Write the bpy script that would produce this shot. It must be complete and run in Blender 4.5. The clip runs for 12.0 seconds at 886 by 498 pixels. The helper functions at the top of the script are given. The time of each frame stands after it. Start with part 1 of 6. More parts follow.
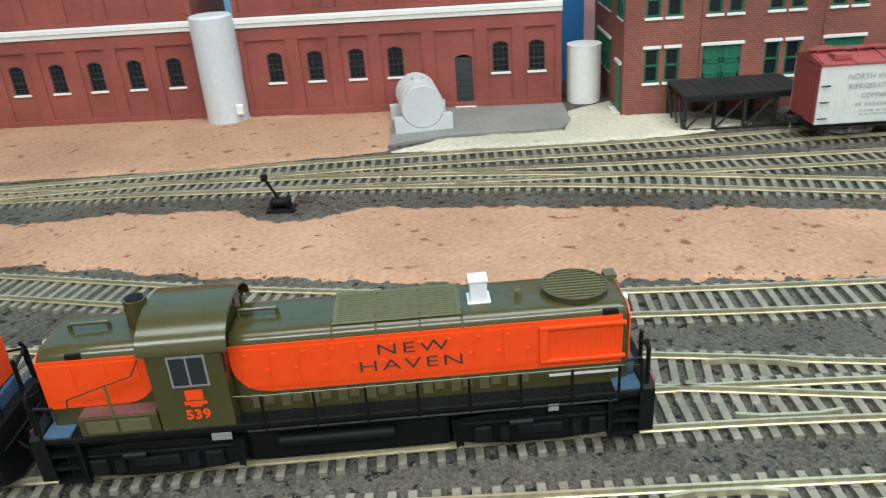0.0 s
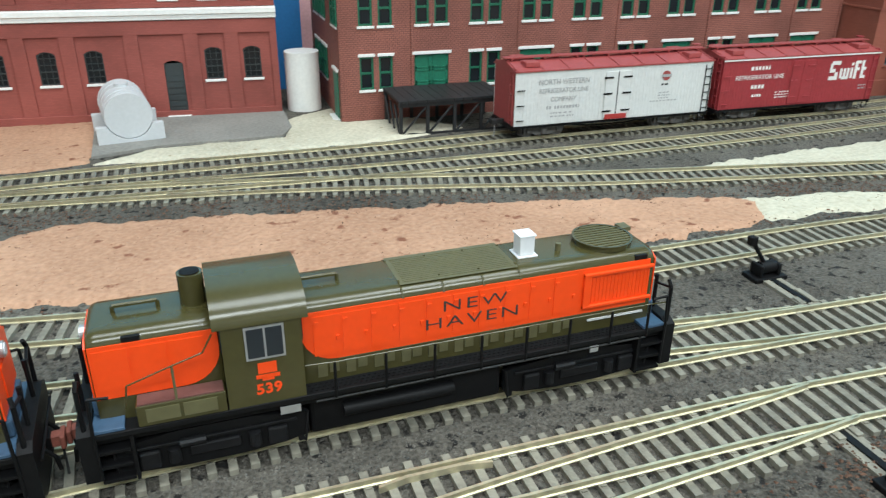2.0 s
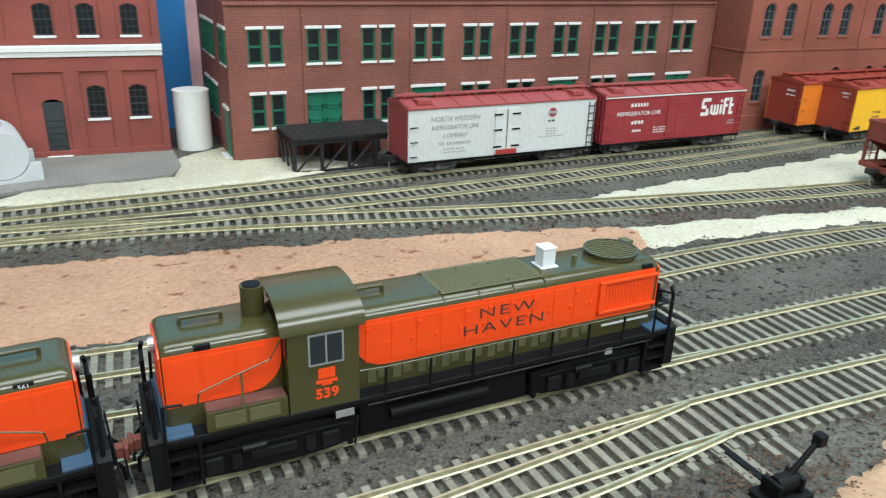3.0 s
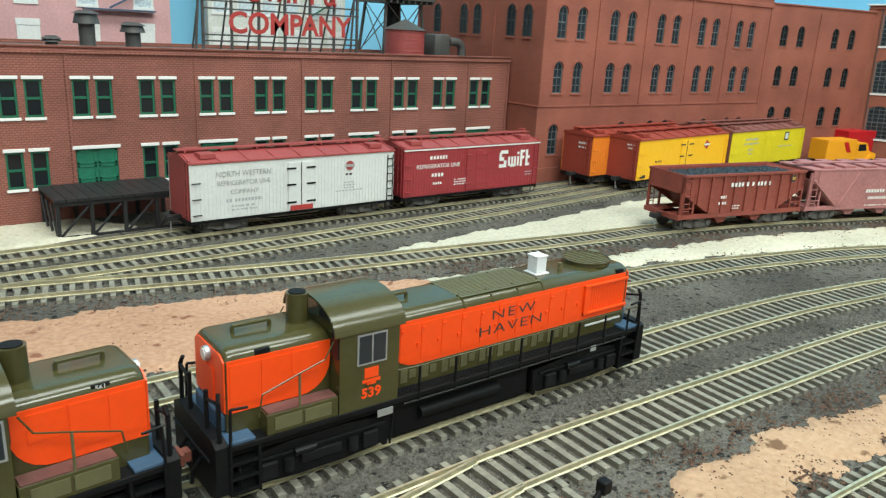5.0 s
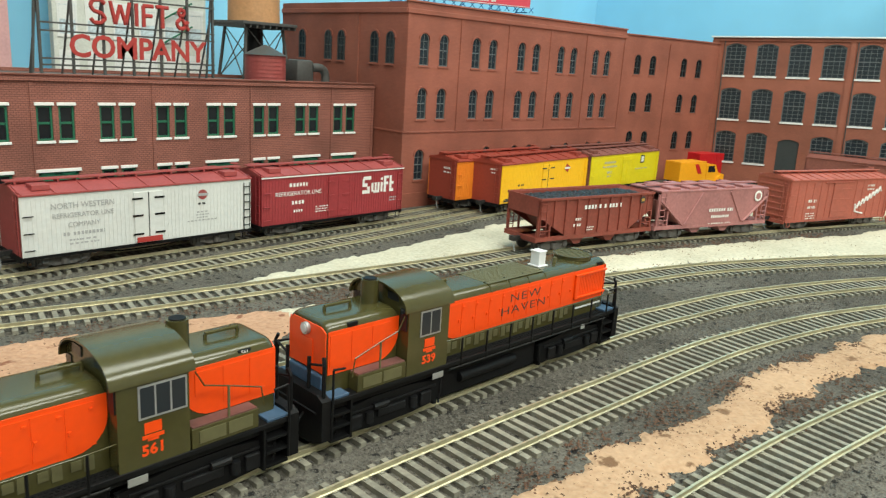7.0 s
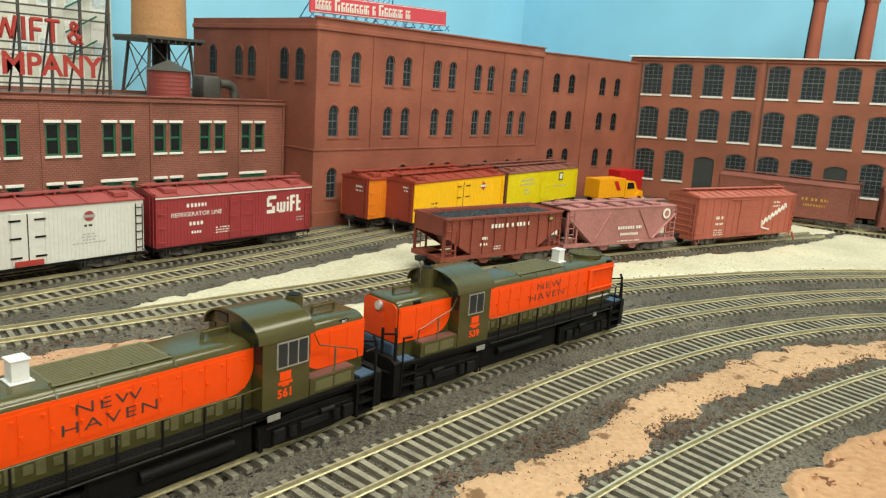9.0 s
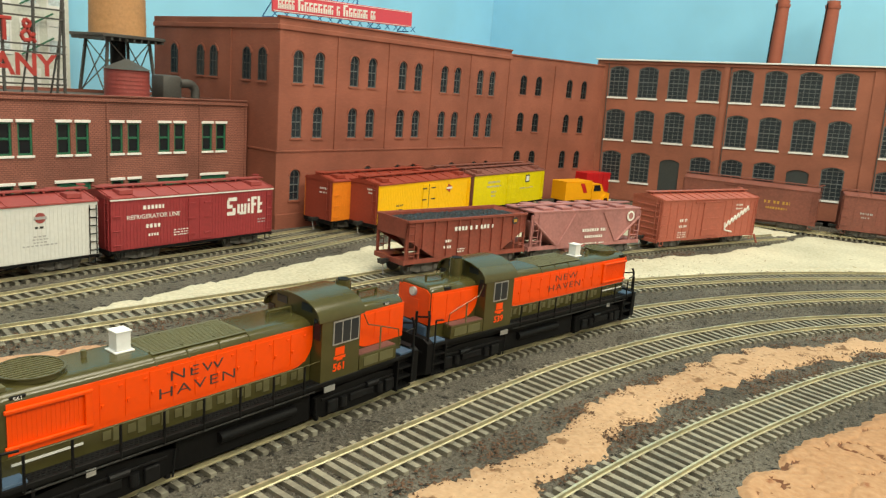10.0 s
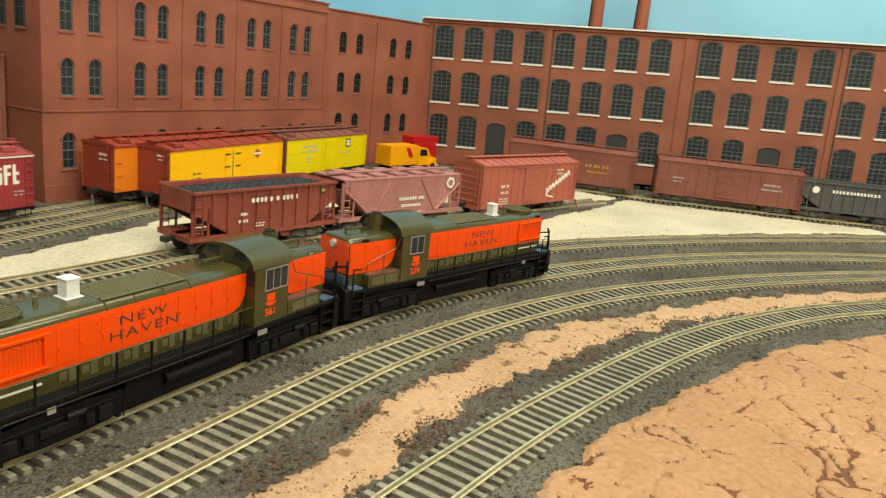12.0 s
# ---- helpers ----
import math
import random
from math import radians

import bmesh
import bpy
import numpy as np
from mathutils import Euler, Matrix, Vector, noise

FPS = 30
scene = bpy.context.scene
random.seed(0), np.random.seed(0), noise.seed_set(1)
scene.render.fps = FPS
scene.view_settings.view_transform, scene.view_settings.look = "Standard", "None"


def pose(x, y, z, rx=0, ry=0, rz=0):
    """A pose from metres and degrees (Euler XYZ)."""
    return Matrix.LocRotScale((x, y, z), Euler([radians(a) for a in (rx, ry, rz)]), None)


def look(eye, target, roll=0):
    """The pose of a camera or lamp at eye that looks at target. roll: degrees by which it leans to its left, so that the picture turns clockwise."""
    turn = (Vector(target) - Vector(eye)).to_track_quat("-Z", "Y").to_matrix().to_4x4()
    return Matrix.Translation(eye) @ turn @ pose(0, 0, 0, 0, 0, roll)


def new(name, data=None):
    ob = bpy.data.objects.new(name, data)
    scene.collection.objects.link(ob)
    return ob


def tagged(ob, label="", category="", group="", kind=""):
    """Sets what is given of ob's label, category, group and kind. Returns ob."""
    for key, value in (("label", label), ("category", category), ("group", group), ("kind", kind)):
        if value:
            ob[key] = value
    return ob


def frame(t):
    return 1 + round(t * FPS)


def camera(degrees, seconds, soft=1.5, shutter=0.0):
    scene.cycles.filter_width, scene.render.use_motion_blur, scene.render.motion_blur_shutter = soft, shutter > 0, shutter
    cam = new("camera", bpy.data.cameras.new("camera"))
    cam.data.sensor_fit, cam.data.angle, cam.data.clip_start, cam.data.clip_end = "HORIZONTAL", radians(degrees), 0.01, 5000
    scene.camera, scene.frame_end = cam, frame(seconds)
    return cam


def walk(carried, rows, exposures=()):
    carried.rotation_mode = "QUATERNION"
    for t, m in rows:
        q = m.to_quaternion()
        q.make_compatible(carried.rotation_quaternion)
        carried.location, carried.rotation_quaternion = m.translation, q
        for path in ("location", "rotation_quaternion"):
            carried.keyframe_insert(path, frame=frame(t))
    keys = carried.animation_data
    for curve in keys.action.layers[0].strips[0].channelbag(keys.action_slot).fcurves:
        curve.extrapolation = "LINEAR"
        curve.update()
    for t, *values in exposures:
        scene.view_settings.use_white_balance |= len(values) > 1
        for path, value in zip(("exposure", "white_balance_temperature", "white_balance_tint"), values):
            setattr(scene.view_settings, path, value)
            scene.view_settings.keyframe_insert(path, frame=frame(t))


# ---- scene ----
cam = camera(61.1, 12.0, soft=1.25, shutter=0.3)
PATH = [
    (0, (-0.1133, -0.4889, 0.1417), (-0.1347, -0.0373, -0.0721), -4.24),
    (0.5, (-0.1111, -0.4847, 0.1396), (-0.0857, -0.0363, -0.0802), -3.52),
    (1, (-0.1055, -0.4798, 0.1375), (-0.0329, -0.0374, -0.0840), -2.03),
    (1.5, (-0.1010, -0.4816, 0.1347), (0.0059, -0.0459, -0.0860), -0.43),
    (2, (-0.0997, -0.4875, 0.1339), (0.0414, -0.0556, -0.0749), 0.46),
    (2.5, (-0.1030, -0.4914, 0.1336), (0.0709, -0.0642, -0.0594), 1.20),
    (3, (-0.0966, -0.4905, 0.1340), (0.1067, -0.0730, -0.0513), 1.78),
    (5, (-0.0676, -0.4838, 0.1224), (0.2343, -0.1107, -0.0175), 3.02),
    (5.5, (-0.0638, -0.4863, 0.1212), (0.2518, -0.1217, -0.0110), 3.03),
    (6, (-0.0598, -0.4887, 0.1220), (0.2741, -0.1393, -0.0061), 3.35),
    (6.5, (-0.0555, -0.4900, 0.1224), (0.2906, -0.1511, -0.0014), 3.47),
    (7, (-0.0516, -0.4935, 0.1246), (0.3060, -0.1655, 0.0037), 3.60),
    (9, (-0.0276, -0.5075, 0.1280), (0.3551, -0.2048, 0.0190), 4.04),
    (9.5, (-0.0259, -0.5085, 0.1290), (0.3621, -0.2116, 0.0229), 4.18),
    (10, (-0.0207, -0.5095, 0.1282), (0.3736, -0.2212, 0.0216), 4.48),
    (10.5, (-0.0091, -0.5108, 0.1282), (0.3970, -0.2407, 0.0183), 4.97),
    (11, (0.0064, -0.5096, 0.1265), (0.4275, -0.2644, 0.0146), 5.45),
    (11.5, (0.0182, -0.5074, 0.1244), (0.4506, -0.2853, 0.0073), 5.67),
    (12, (0.0295, -0.5072, 0.1266), (0.4728, -0.3102, 0.0054), 5.90),
]
walk(cam, [(t, look(eye, target, roll)) for t, eye, target, roll in PATH],
     exposures=[(0, -0.1, 6000, 3), (3, -0.02, 5800, 0), (5.5, 0.0, 6300, -3), (7.5, -0.03, 6850, -2), (9.5, -0.08, 7800, 0), (12, -0.12, 8600, 2)])

# ---- room light: two ceiling tubes of the hobby room and an added fill, soft and slightly warm ----
world = bpy.data.worlds.new("room_world")
world.use_nodes = True
world.node_tree.nodes["Background"].inputs[0].default_value = (0.75, 0.80, 0.90, 1)
world.node_tree.nodes["Background"].inputs[1].default_value = 0.38
scene.world = world


def room_lamp(x, y, z, sx, sy, watts, colour):
    data = bpy.data.lights.new("ceiling_tube_light", "AREA")
    data.shape, data.size, data.size_y, data.energy, data.color = "RECTANGLE", sx, sy, watts, colour
    ob = new("ceiling_tube_light", data)
    ob.matrix_world = pose(x, y, z)
    return ob


room_lamp(-0.15, -0.45, 1.25, 1.2, 0.35, 11.0, (1.0, 0.98, 0.95))
room_lamp(0.55, -0.55, 1.25, 1.2, 0.35, 11.0, (1.0, 0.98, 0.95))
# added fill behind the camera, lower and stronger, to brighten the building fronts
room_lamp(-0.1, -1.35, 1.1, 1.8, 0.4, 34.0, (1.0, 0.98, 0.95))

# ---- materials ----
def shade(name, colour, rough=0.6, metal=0.0, var=0.12, s1=40.0, s2=500.0, bump=0.15, b_scale=900.0, tint=None, coat=0.0, rnd=0.0, spec=0.5):
    """Painted or natural surface: colour varied at two scales, with a fine relief."""
    m = bpy.data.materials.new(name)
    m.use_nodes = True
    nt = m.node_tree
    n, l = nt.nodes, nt.links
    p = n["Principled BSDF"]
    tc = n.new("ShaderNodeTexCoord")
    a, b, c = (n.new("ShaderNodeTexNoise") for _ in range(3))
    for node, sc, det in ((a, s1, 4), (b, s2, 3), (c, b_scale, 3)):
        node.inputs["Scale"].default_value, node.inputs["Detail"].default_value = sc, det
        l.new(tc.outputs["Object"], node.inputs["Vector"])
    add = n.new("ShaderNodeMath"); add.operation = "ADD"
    l.new(a.outputs["Fac"], add.inputs[0]); l.new(b.outputs["Fac"], add.inputs[1])
    last = add.outputs[0]
    if rnd:
        oi = n.new("ShaderNodeObjectInfo")
        mul = n.new("ShaderNodeMath"); mul.operation = "MULTIPLY_ADD"
        mul.inputs[1].default_value = rnd
        l.new(oi.outputs["Random"], mul.inputs[0]); l.new(last, mul.inputs[2])
        sub = n.new("ShaderNodeMath"); sub.operation = "SUBTRACT"; sub.inputs[1].default_value = rnd / 2
        l.new(mul.outputs[0], sub.inputs[0]); last = sub.outputs[0]
    ramp = n.new("ShaderNodeMapRange")
    ramp.inputs["From Min"].default_value, ramp.inputs["From Max"].default_value = 0.7, 1.3
    l.new(last, ramp.inputs["Value"])
    mix = n.new("ShaderNodeMix"); mix.data_type = "RGBA"
    dark = [v * (1 - var) for v in colour]
    light = tint or [min(1, v * (1 + var)) for v in colour]
    mix.inputs["A"].default_value, mix.inputs["B"].default_value = (*dark, 1), (*light, 1)
    l.new(ramp.outputs[0], mix.inputs["Factor"])
    l.new(mix.outputs["Result"], p.inputs["Base Color"])
    rr = n.new("ShaderNodeMapRange")
    rr.inputs["To Min"].default_value, rr.inputs["To Max"].default_value = max(0.03, rough - 0.1), min(1, rough + 0.1)
    l.new(a.outputs["Fac"], rr.inputs["Value"]); l.new(rr.outputs[0], p.inputs["Roughness"])
    p.inputs["Metallic"].default_value, p.inputs["Coat Weight"].default_value = metal, coat
    p.inputs["Specular IOR Level"].default_value = spec
    if bump:
        bn = n.new("ShaderNodeBump")
        bn.inputs["Strength"].default_value, bn.inputs["Distance"].default_value = bump, 0.0004
        l.new(c.outputs["Fac"], bn.inputs["Height"]); l.new(bn.outputs[0], p.inputs["Normal"])
    return m


def brickwork(name, colour, mortar, width=0.0028, row=0.00105, strength=0.5):
    """Moulded model brick: fine courses as relief, paint varied in broad patches."""
    m = bpy.data.materials.new(name)
    m.use_nodes = True
    nt = m.node_tree
    n, l = nt.nodes, nt.links
    p = n["Principled BSDF"]
    tc, sep, com = n.new("ShaderNodeTexCoord"), n.new("ShaderNodeSeparateXYZ"), n.new("ShaderNodeCombineXYZ")
    add = n.new("ShaderNodeMath"); add.operation = "ADD"
    l.new(tc.outputs["Object"], sep.inputs[0])
    l.new(sep.outputs[0], add.inputs[0]); l.new(sep.outputs[1], add.inputs[1])
    l.new(add.outputs[0], com.inputs[0]); l.new(sep.outputs[2], com.inputs[1])
    br = n.new("ShaderNodeTexBrick")
    br.inputs["Scale"].default_value = 1.0
    br.inputs["Brick Width"].default_value, br.inputs["Row Height"].default_value, br.inputs["Mortar Size"].default_value = width, row, row * 0.14
    br.inputs["Color1"].default_value = (*[v * 0.93 for v in colour], 1)
    br.inputs["Color2"].default_value = (*[v * 1.07 for v in colour], 1)
    br.inputs["Mortar"].default_value = (*mortar, 1)
    l.new(com.outputs[0], br.inputs["Vector"])
    big, fine = n.new("ShaderNodeTexNoise"), n.new("ShaderNodeTexNoise")
    for node, sc in ((big, 22.0), (fine, 300.0)):
        node.inputs["Scale"].default_value, node.inputs["Detail"].default_value = sc, 4
        l.new(tc.outputs["Object"], node.inputs["Vector"])
    mr = n.new("ShaderNodeMapRange")
    mr.inputs["From Min"].default_value, mr.inputs["From Max"].default_value = 0.35, 0.65
    mr.inputs["To Min"].default_value, mr.inputs["To Max"].default_value = 0.82, 1.14
    l.new(big.outputs["Fac"], mr.inputs["Value"])
    mul = n.new("ShaderNodeVectorMath"); mul.operation = "SCALE"
    l.new(br.outputs["Color"], mul.inputs[0]); l.new(mr.outputs[0], mul.inputs["Scale"])
    l.new(mul.outputs[0], p.inputs["Base Color"])
    p.inputs["Roughness"].default_value = 0.72
    p.inputs["Specular IOR Level"].default_value = 0.35
    hm = n.new("ShaderNodeMath"); hm.operation = "MULTIPLY_ADD"; hm.inputs[1].default_value = -1.0
    l.new(br.outputs["Fac"], hm.inputs[0]); l.new(fine.outputs["Fac"], hm.inputs[2])
    bn = n.new("ShaderNodeBump")
    bn.inputs["Strength"].default_value, bn.inputs["Distance"].default_value = strength, 0.0003
    l.new(hm.outputs[0], bn.inputs["Height"]); l.new(bn.outputs[0], p.inputs["Normal"])
    return m


def earth(name, a, b, speck, fine=700.0, speck_amount=0.62, bump=0.8):
    """Loose ground cover: blotches, grain and darker specks, with a grainy relief."""
    m = bpy.data.materials.new(name)
    m.use_nodes = True
    nt = m.node_tree
    n, l = nt.nodes, nt.links
    p = n["Principled BSDF"]
    tc = n.new("ShaderNodeTexCoord")
    big, mid, grain = (n.new("ShaderNodeTexNoise") for _ in range(3))
    for node, sc, det in ((big, 14.0, 5), (mid, fine * 0.28, 5), (grain, fine, 4)):
        node.inputs["Scale"].default_value, node.inputs["Detail"].default_value = sc, det
        l.new(tc.outputs["Object"], node.inputs["Vector"])
    add = n.new("ShaderNodeMath"); add.operation = "ADD"
    l.new(big.outputs["Fac"], add.inputs[0]); l.new(grain.outputs["Fac"], add.inputs[1])
    mr = n.new("ShaderNodeMapRange")
    mr.inputs["From Min"].default_value, mr.inputs["From Max"].default_value = 0.72, 1.28
    l.new(add.outputs[0], mr.inputs["Value"])
    mix = n.new("ShaderNodeMix"); mix.data_type = "RGBA"
    mix.inputs["A"].default_value, mix.inputs["B"].default_value = (*a, 1), (*b, 1)
    l.new(mr.outputs[0], mix.inputs["Factor"])
    sp = n.new("ShaderNodeMapRange")
    sp.inputs["From Min"].default_value, sp.inputs["From Max"].default_value = speck_amount, speck_amount + 0.06
    l.new(mid.outputs["Fac"], sp.inputs["Value"])
    mix2 = n.new("ShaderNodeMix"); mix2.data_type = "RGBA"
    mix2.inputs["B"].default_value = (*speck, 1)
    l.new(mix.outputs["Result"], mix2.inputs["A"]); l.new(sp.outputs[0], mix2.inputs["Factor"])
    l.new(mix2.outputs["Result"], p.inputs["Base Color"])
    p.inputs["Roughness"].default_value, p.inputs["Specular IOR Level"].default_value = 0.9, 0.25
    hs = n.new("ShaderNodeMath"); hs.operation = "MULTIPLY_ADD"; hs.inputs[1].default_value = 0.6
    l.new(mid.outputs["Fac"], hs.inputs[0]); l.new(grain.outputs["Fac"], hs.inputs[2])
    bn = n.new("ShaderNodeBump")
    bn.inputs["Strength"].default_value, bn.inputs["Distance"].default_value = bump, 0.0012
    l.new(hs.outputs[0], bn.inputs["Height"]); l.new(bn.outputs[0], p.inputs["Normal"])
    return m


BALLAST = earth("dark_ballast", (0.038, 0.034, 0.028), (0.15, 0.138, 0.116), (0.014, 0.013, 0.012), fine=900.0, speck_amount=0.58, bump=1.0)
RED_EARTH = earth("red_earth", (0.32, 0.18, 0.112), (0.49, 0.295, 0.19), (0.20, 0.085, 0.05), fine=420.0, speck_amount=0.635, bump=0.6)
TAN_CLAY = earth("tan_clay", (0.285, 0.155, 0.085), (0.40, 0.24, 0.14), (0.24, 0.10, 0.05), fine=380.0, speck_amount=0.68, bump=0.35)
SAND = earth("cream_sand", (0.40, 0.37, 0.28), (0.60, 0.56, 0.44), (0.33, 0.28, 0.19), fine=420.0, speck_amount=0.67, bump=0.5)
CONCRETE = shade("grey_concrete", (0.22, 0.21, 0.19), 0.85, var=0.2, s1=25, bump=0.3)
BRICK_L = brickwork("oxide_red_brick", (0.27, 0.073, 0.058), (0.235, 0.065, 0.052), strength=0.15)
BRICK_P = brickwork("weathered_red_brick", (0.30, 0.112, 0.083), (0.16, 0.062, 0.048), row=0.00135, strength=1.0)
BRICK_T = brickwork("brown_red_brick", (0.285, 0.092, 0.061), (0.25, 0.08, 0.053), strength=0.15)
BRICK_M = brickwork("orange_brown_brick", (0.29, 0.10, 0.064), (0.245, 0.085, 0.055), strength=0.2)
WHITE = shade("white_trim_paint", (0.78, 0.77, 0.74), 0.5, var=0.06)
GREEN = shade("dark_green_paint", (0.016, 0.125, 0.066), 0.5, var=0.2)
GREEN_L = shade("green_door_paint", (0.02, 0.15, 0.085), 0.5, var=0.2)
DARKFRAME = shade("grey_window_frame", (0.035, 0.042, 0.043), 0.5, var=0.15)
BLACKWOOD = shade("black_stained_wood", (0.014, 0.014, 0.015), 0.6, var=0.3, bump=0.4)
ROOFING = shade("tar_roofing", (0.09, 0.08, 0.075), 0.9, var=0.25, bump=0.4)
BLACK = shade("black_plastic", (0.0045, 0.0045, 0.005), 0.55, var=0.25, spec=0.2)
DARK = shade("unlit_interior_black", (0.006, 0.007, 0.008), 0.9, var=0.2, bump=0)
STEEL = shade("blackened_steel", (0.03, 0.03, 0.03), 0.45, metal=0.4, var=0.3)
RUNGEAR = shade("oily_black_metal", (0.009, 0.009, 0.01), 0.5, metal=0.2, var=0.4, spec=0.3)
RAILTOP = shade("nickel_silver_rail", (0.60, 0.55, 0.38), 0.45, metal=0.75, var=0.18, s1=60)
TIE = shade("weathered_grey_tie", (0.19, 0.178, 0.14), 0.8, var=0.25, s1=120, bump=0.4, rnd=0.5)
OLIVE = shade("hunter_green_gloss", (0.054, 0.048, 0.016), 0.22, var=0.10, s1=15, bump=0.03, spec=0.6)
ORANGE = shade("warm_orange_paint", (0.80, 0.062, 0.004), 0.36, var=0.05, s1=15, bump=0.03)
BLUEGREY = shade("blue_grey_paint", (0.045, 0.085, 0.145), 0.45, var=0.12)
CARTRUCK = shade("dusty_grey_truck", (0.115, 0.108, 0.10), 0.6, metal=0.1, var=0.3)
FRAME_M = shade("blue_grey_sash_bars", (0.105, 0.12, 0.125), 0.5, var=0.15)
RUST = shade("rusty_coupler", (0.20, 0.06, 0.04), 0.7, var=0.3)
GREY_PL = shade("light_grey_plastic", (0.55, 0.56, 0.57), 0.45, var=0.05)
SILO = shade("pale_grey_paint", (0.58, 0.60, 0.62), 0.5, var=0.08, s1=12)
CARWHITE = shade("dull_white_boards", (0.62, 0.62, 0.60), 0.5, var=0.06)
OXIDE = shade("boxcar_red_roof", (0.30, 0.058, 0.055), 0.5, var=0.15)
CRIMSON = shade("dark_crimson_paint", (0.285, 0.032, 0.038), 0.45, var=0.12)
YELLOW = shade("reefer_yellow", (0.86, 0.47, 0.012), 0.45, var=0.06)
LEMON = shade("greenish_yellow", (0.72, 0.58, 0.015), 0.45, var=0.08)
ORANGE_R = shade("reefer_orange", (0.72, 0.20, 0.02), 0.45, var=0.08)
MAROON = shade("maroon_ends", (0.27, 0.042, 0.026), 0.5, var=0.12)
BROWNROOF = shade("brown_roof", (0.20, 0.07, 0.055), 0.6, var=0.2)
HOPPER_R = shade("hopper_brown_red", (0.225, 0.05, 0.034), 0.55, var=0.2)
COVRED = shade("dusty_rose_brown", (0.35, 0.145, 0.14), 0.6, var=0.2)
BOXRED = shade("faded_oxide_red", (0.37, 0.095, 0.065), 0.55, var=0.15)
FARBROWN = shade("weathered_brown_red", (0.19, 0.058, 0.042), 0.65, var=0.25)
FARGREY = shade("weathered_dark_grey", (0.07, 0.07, 0.07), 0.65, var=0.25)
COAL = shade("coal_lumps", (0.012, 0.012, 0.013), 0.45, var=0.4, bump=0.8, b_scale=600)
TRUCKYEL = shade("truck_orange_yellow", (0.86, 0.36, 0.015), 0.4, var=0.06)
TRUCKRED = shade("truck_red", (0.50, 0.012, 0.018), 0.35, var=0.08)
TANKWOOD = shade("tan_stave_wood", (0.46, 0.24, 0.11), 0.65, var=0.15, s1=60)
TANKRED = shade("faded_red_tank", (0.30, 0.06, 0.055), 0.55, var=0.15)
VENT = shade("dark_grey_duct", (0.06, 0.058, 0.055), 0.55, var=0.2)
SIGNRED = shade("sign_red", (0.36, 0.035, 0.03), 0.5, var=0.1)
SIGNPINK = shade("sign_board_red", (0.62, 0.06, 0.09), 0.5, var=0.06)
SKYBLUE = shade("painted_sky", (0.29, 0.65, 0.88), 0.85, var=0.06, s1=3, s2=12, bump=0.05)
DEEPBLUE = shade("blue_backdrop", (0.03, 0.17, 0.42), 0.8, var=0.1, s1=5)
STACK = shade("stack_brick_red", (0.33, 0.085, 0.05), 0.6, var=0.1)
TENE_R = shade("tenement_pink_brick", (0.56, 0.32, 0.32), 0.8, var=0.12)
TENE_G = shade("tenement_grey_stone", (0.58, 0.59, 0.54), 0.8, var=0.14)
PALETRIM = shade("pale_stone_trim", (0.70, 0.70, 0.68), 0.7, var=0.08)
PRINTPANE = shade("printed_window_panes", (0.50, 0.58, 0.62), 0.6, var=0.35, s1=120)
LETTER_W = shade("white_lettering", (0.72, 0.71, 0.68), 0.5, var=0.08, bump=0)
LETTER_K = shade("black_lettering", (0.03, 0.03, 0.03), 0.5, var=0.1, bump=0)
LETTER_G = shade("faded_grey_lettering", (0.36, 0.36, 0.36), 0.5, var=0.1, bump=0)
LETTER_Y = shade("old_gold_lettering", (0.45, 0.24, 0.04), 0.6, var=0.1, bump=0)
SILVER = shade("dull_silver", (0.42, 0.42, 0.42), 0.35, metal=0.6, var=0.1)
ROOMWALL = shade("room_wall_paint", (0.55, 0.55, 0.53), 0.9, var=0.05, s1=2, bump=0.05)


def pane_glass(name, colour, rough):
    m = bpy.data.materials.new(name)
    m.use_nodes = True
    p = m.node_tree.nodes["Principled BSDF"]
    n, l = m.node_tree.nodes, m.node_tree.links
    tc, no, mr = n.new("ShaderNodeTexCoord"), n.new("ShaderNodeTexNoise"), n.new("ShaderNodeMapRange")
    no.inputs["Scale"].default_value = 90
    l.new(tc.outputs["Object"], no.inputs["Vector"]); l.new(no.outputs["Fac"], mr.inputs["Value"])
    mr.inputs["To Min"].default_value, mr.inputs["To Max"].default_value = rough, rough + 0.18
    l.new(mr.outputs[0], p.inputs["Roughness"])
    p.inputs["Base Color"].default_value = (*colour, 1)
    p.inputs["Specular IOR Level"].default_value = 0.35
    return m


GLASS = pane_glass("dark_glazing", (0.012, 0.015, 0.018), 0.08)
GLASS_M = pane_glass("smoky_glazing", (0.022, 0.03, 0.038), 0.1)
GLASS_C = pane_glass("cab_glazing", (0.022, 0.026, 0.03), 0.1)

# ---- building kit: all sizes below are millimetres of the model railway ----
MM = 0.001


def at(x, y, z=0.0, rz=0.0, rx=0.0, ry=0.0):
    return pose(x * MM, y * MM, z * MM, rx, ry, rz)


def mesh_of(bm, material, smooth=False):
    for v in bm.verts:
        v.co *= MM
    bm.normal_update()
    me = bpy.data.meshes.new("mesh")
    bm.to_mesh(me)
    bm.free()
    me.materials.append(material)
    if smooth:
        for p in me.polygons:
            p.use_smooth = True
        me.set_sharp_from_angle(angle=radians(35))
    return me


def part(name, bm, material, parent, label="", m=None, smooth=False):
    ob = new(name, mesh_of(bm, material, smooth))
    ob.parent = parent
    if m is not None:
        ob.matrix_basis = m
    if label:
        ob["label"] = label
    return ob


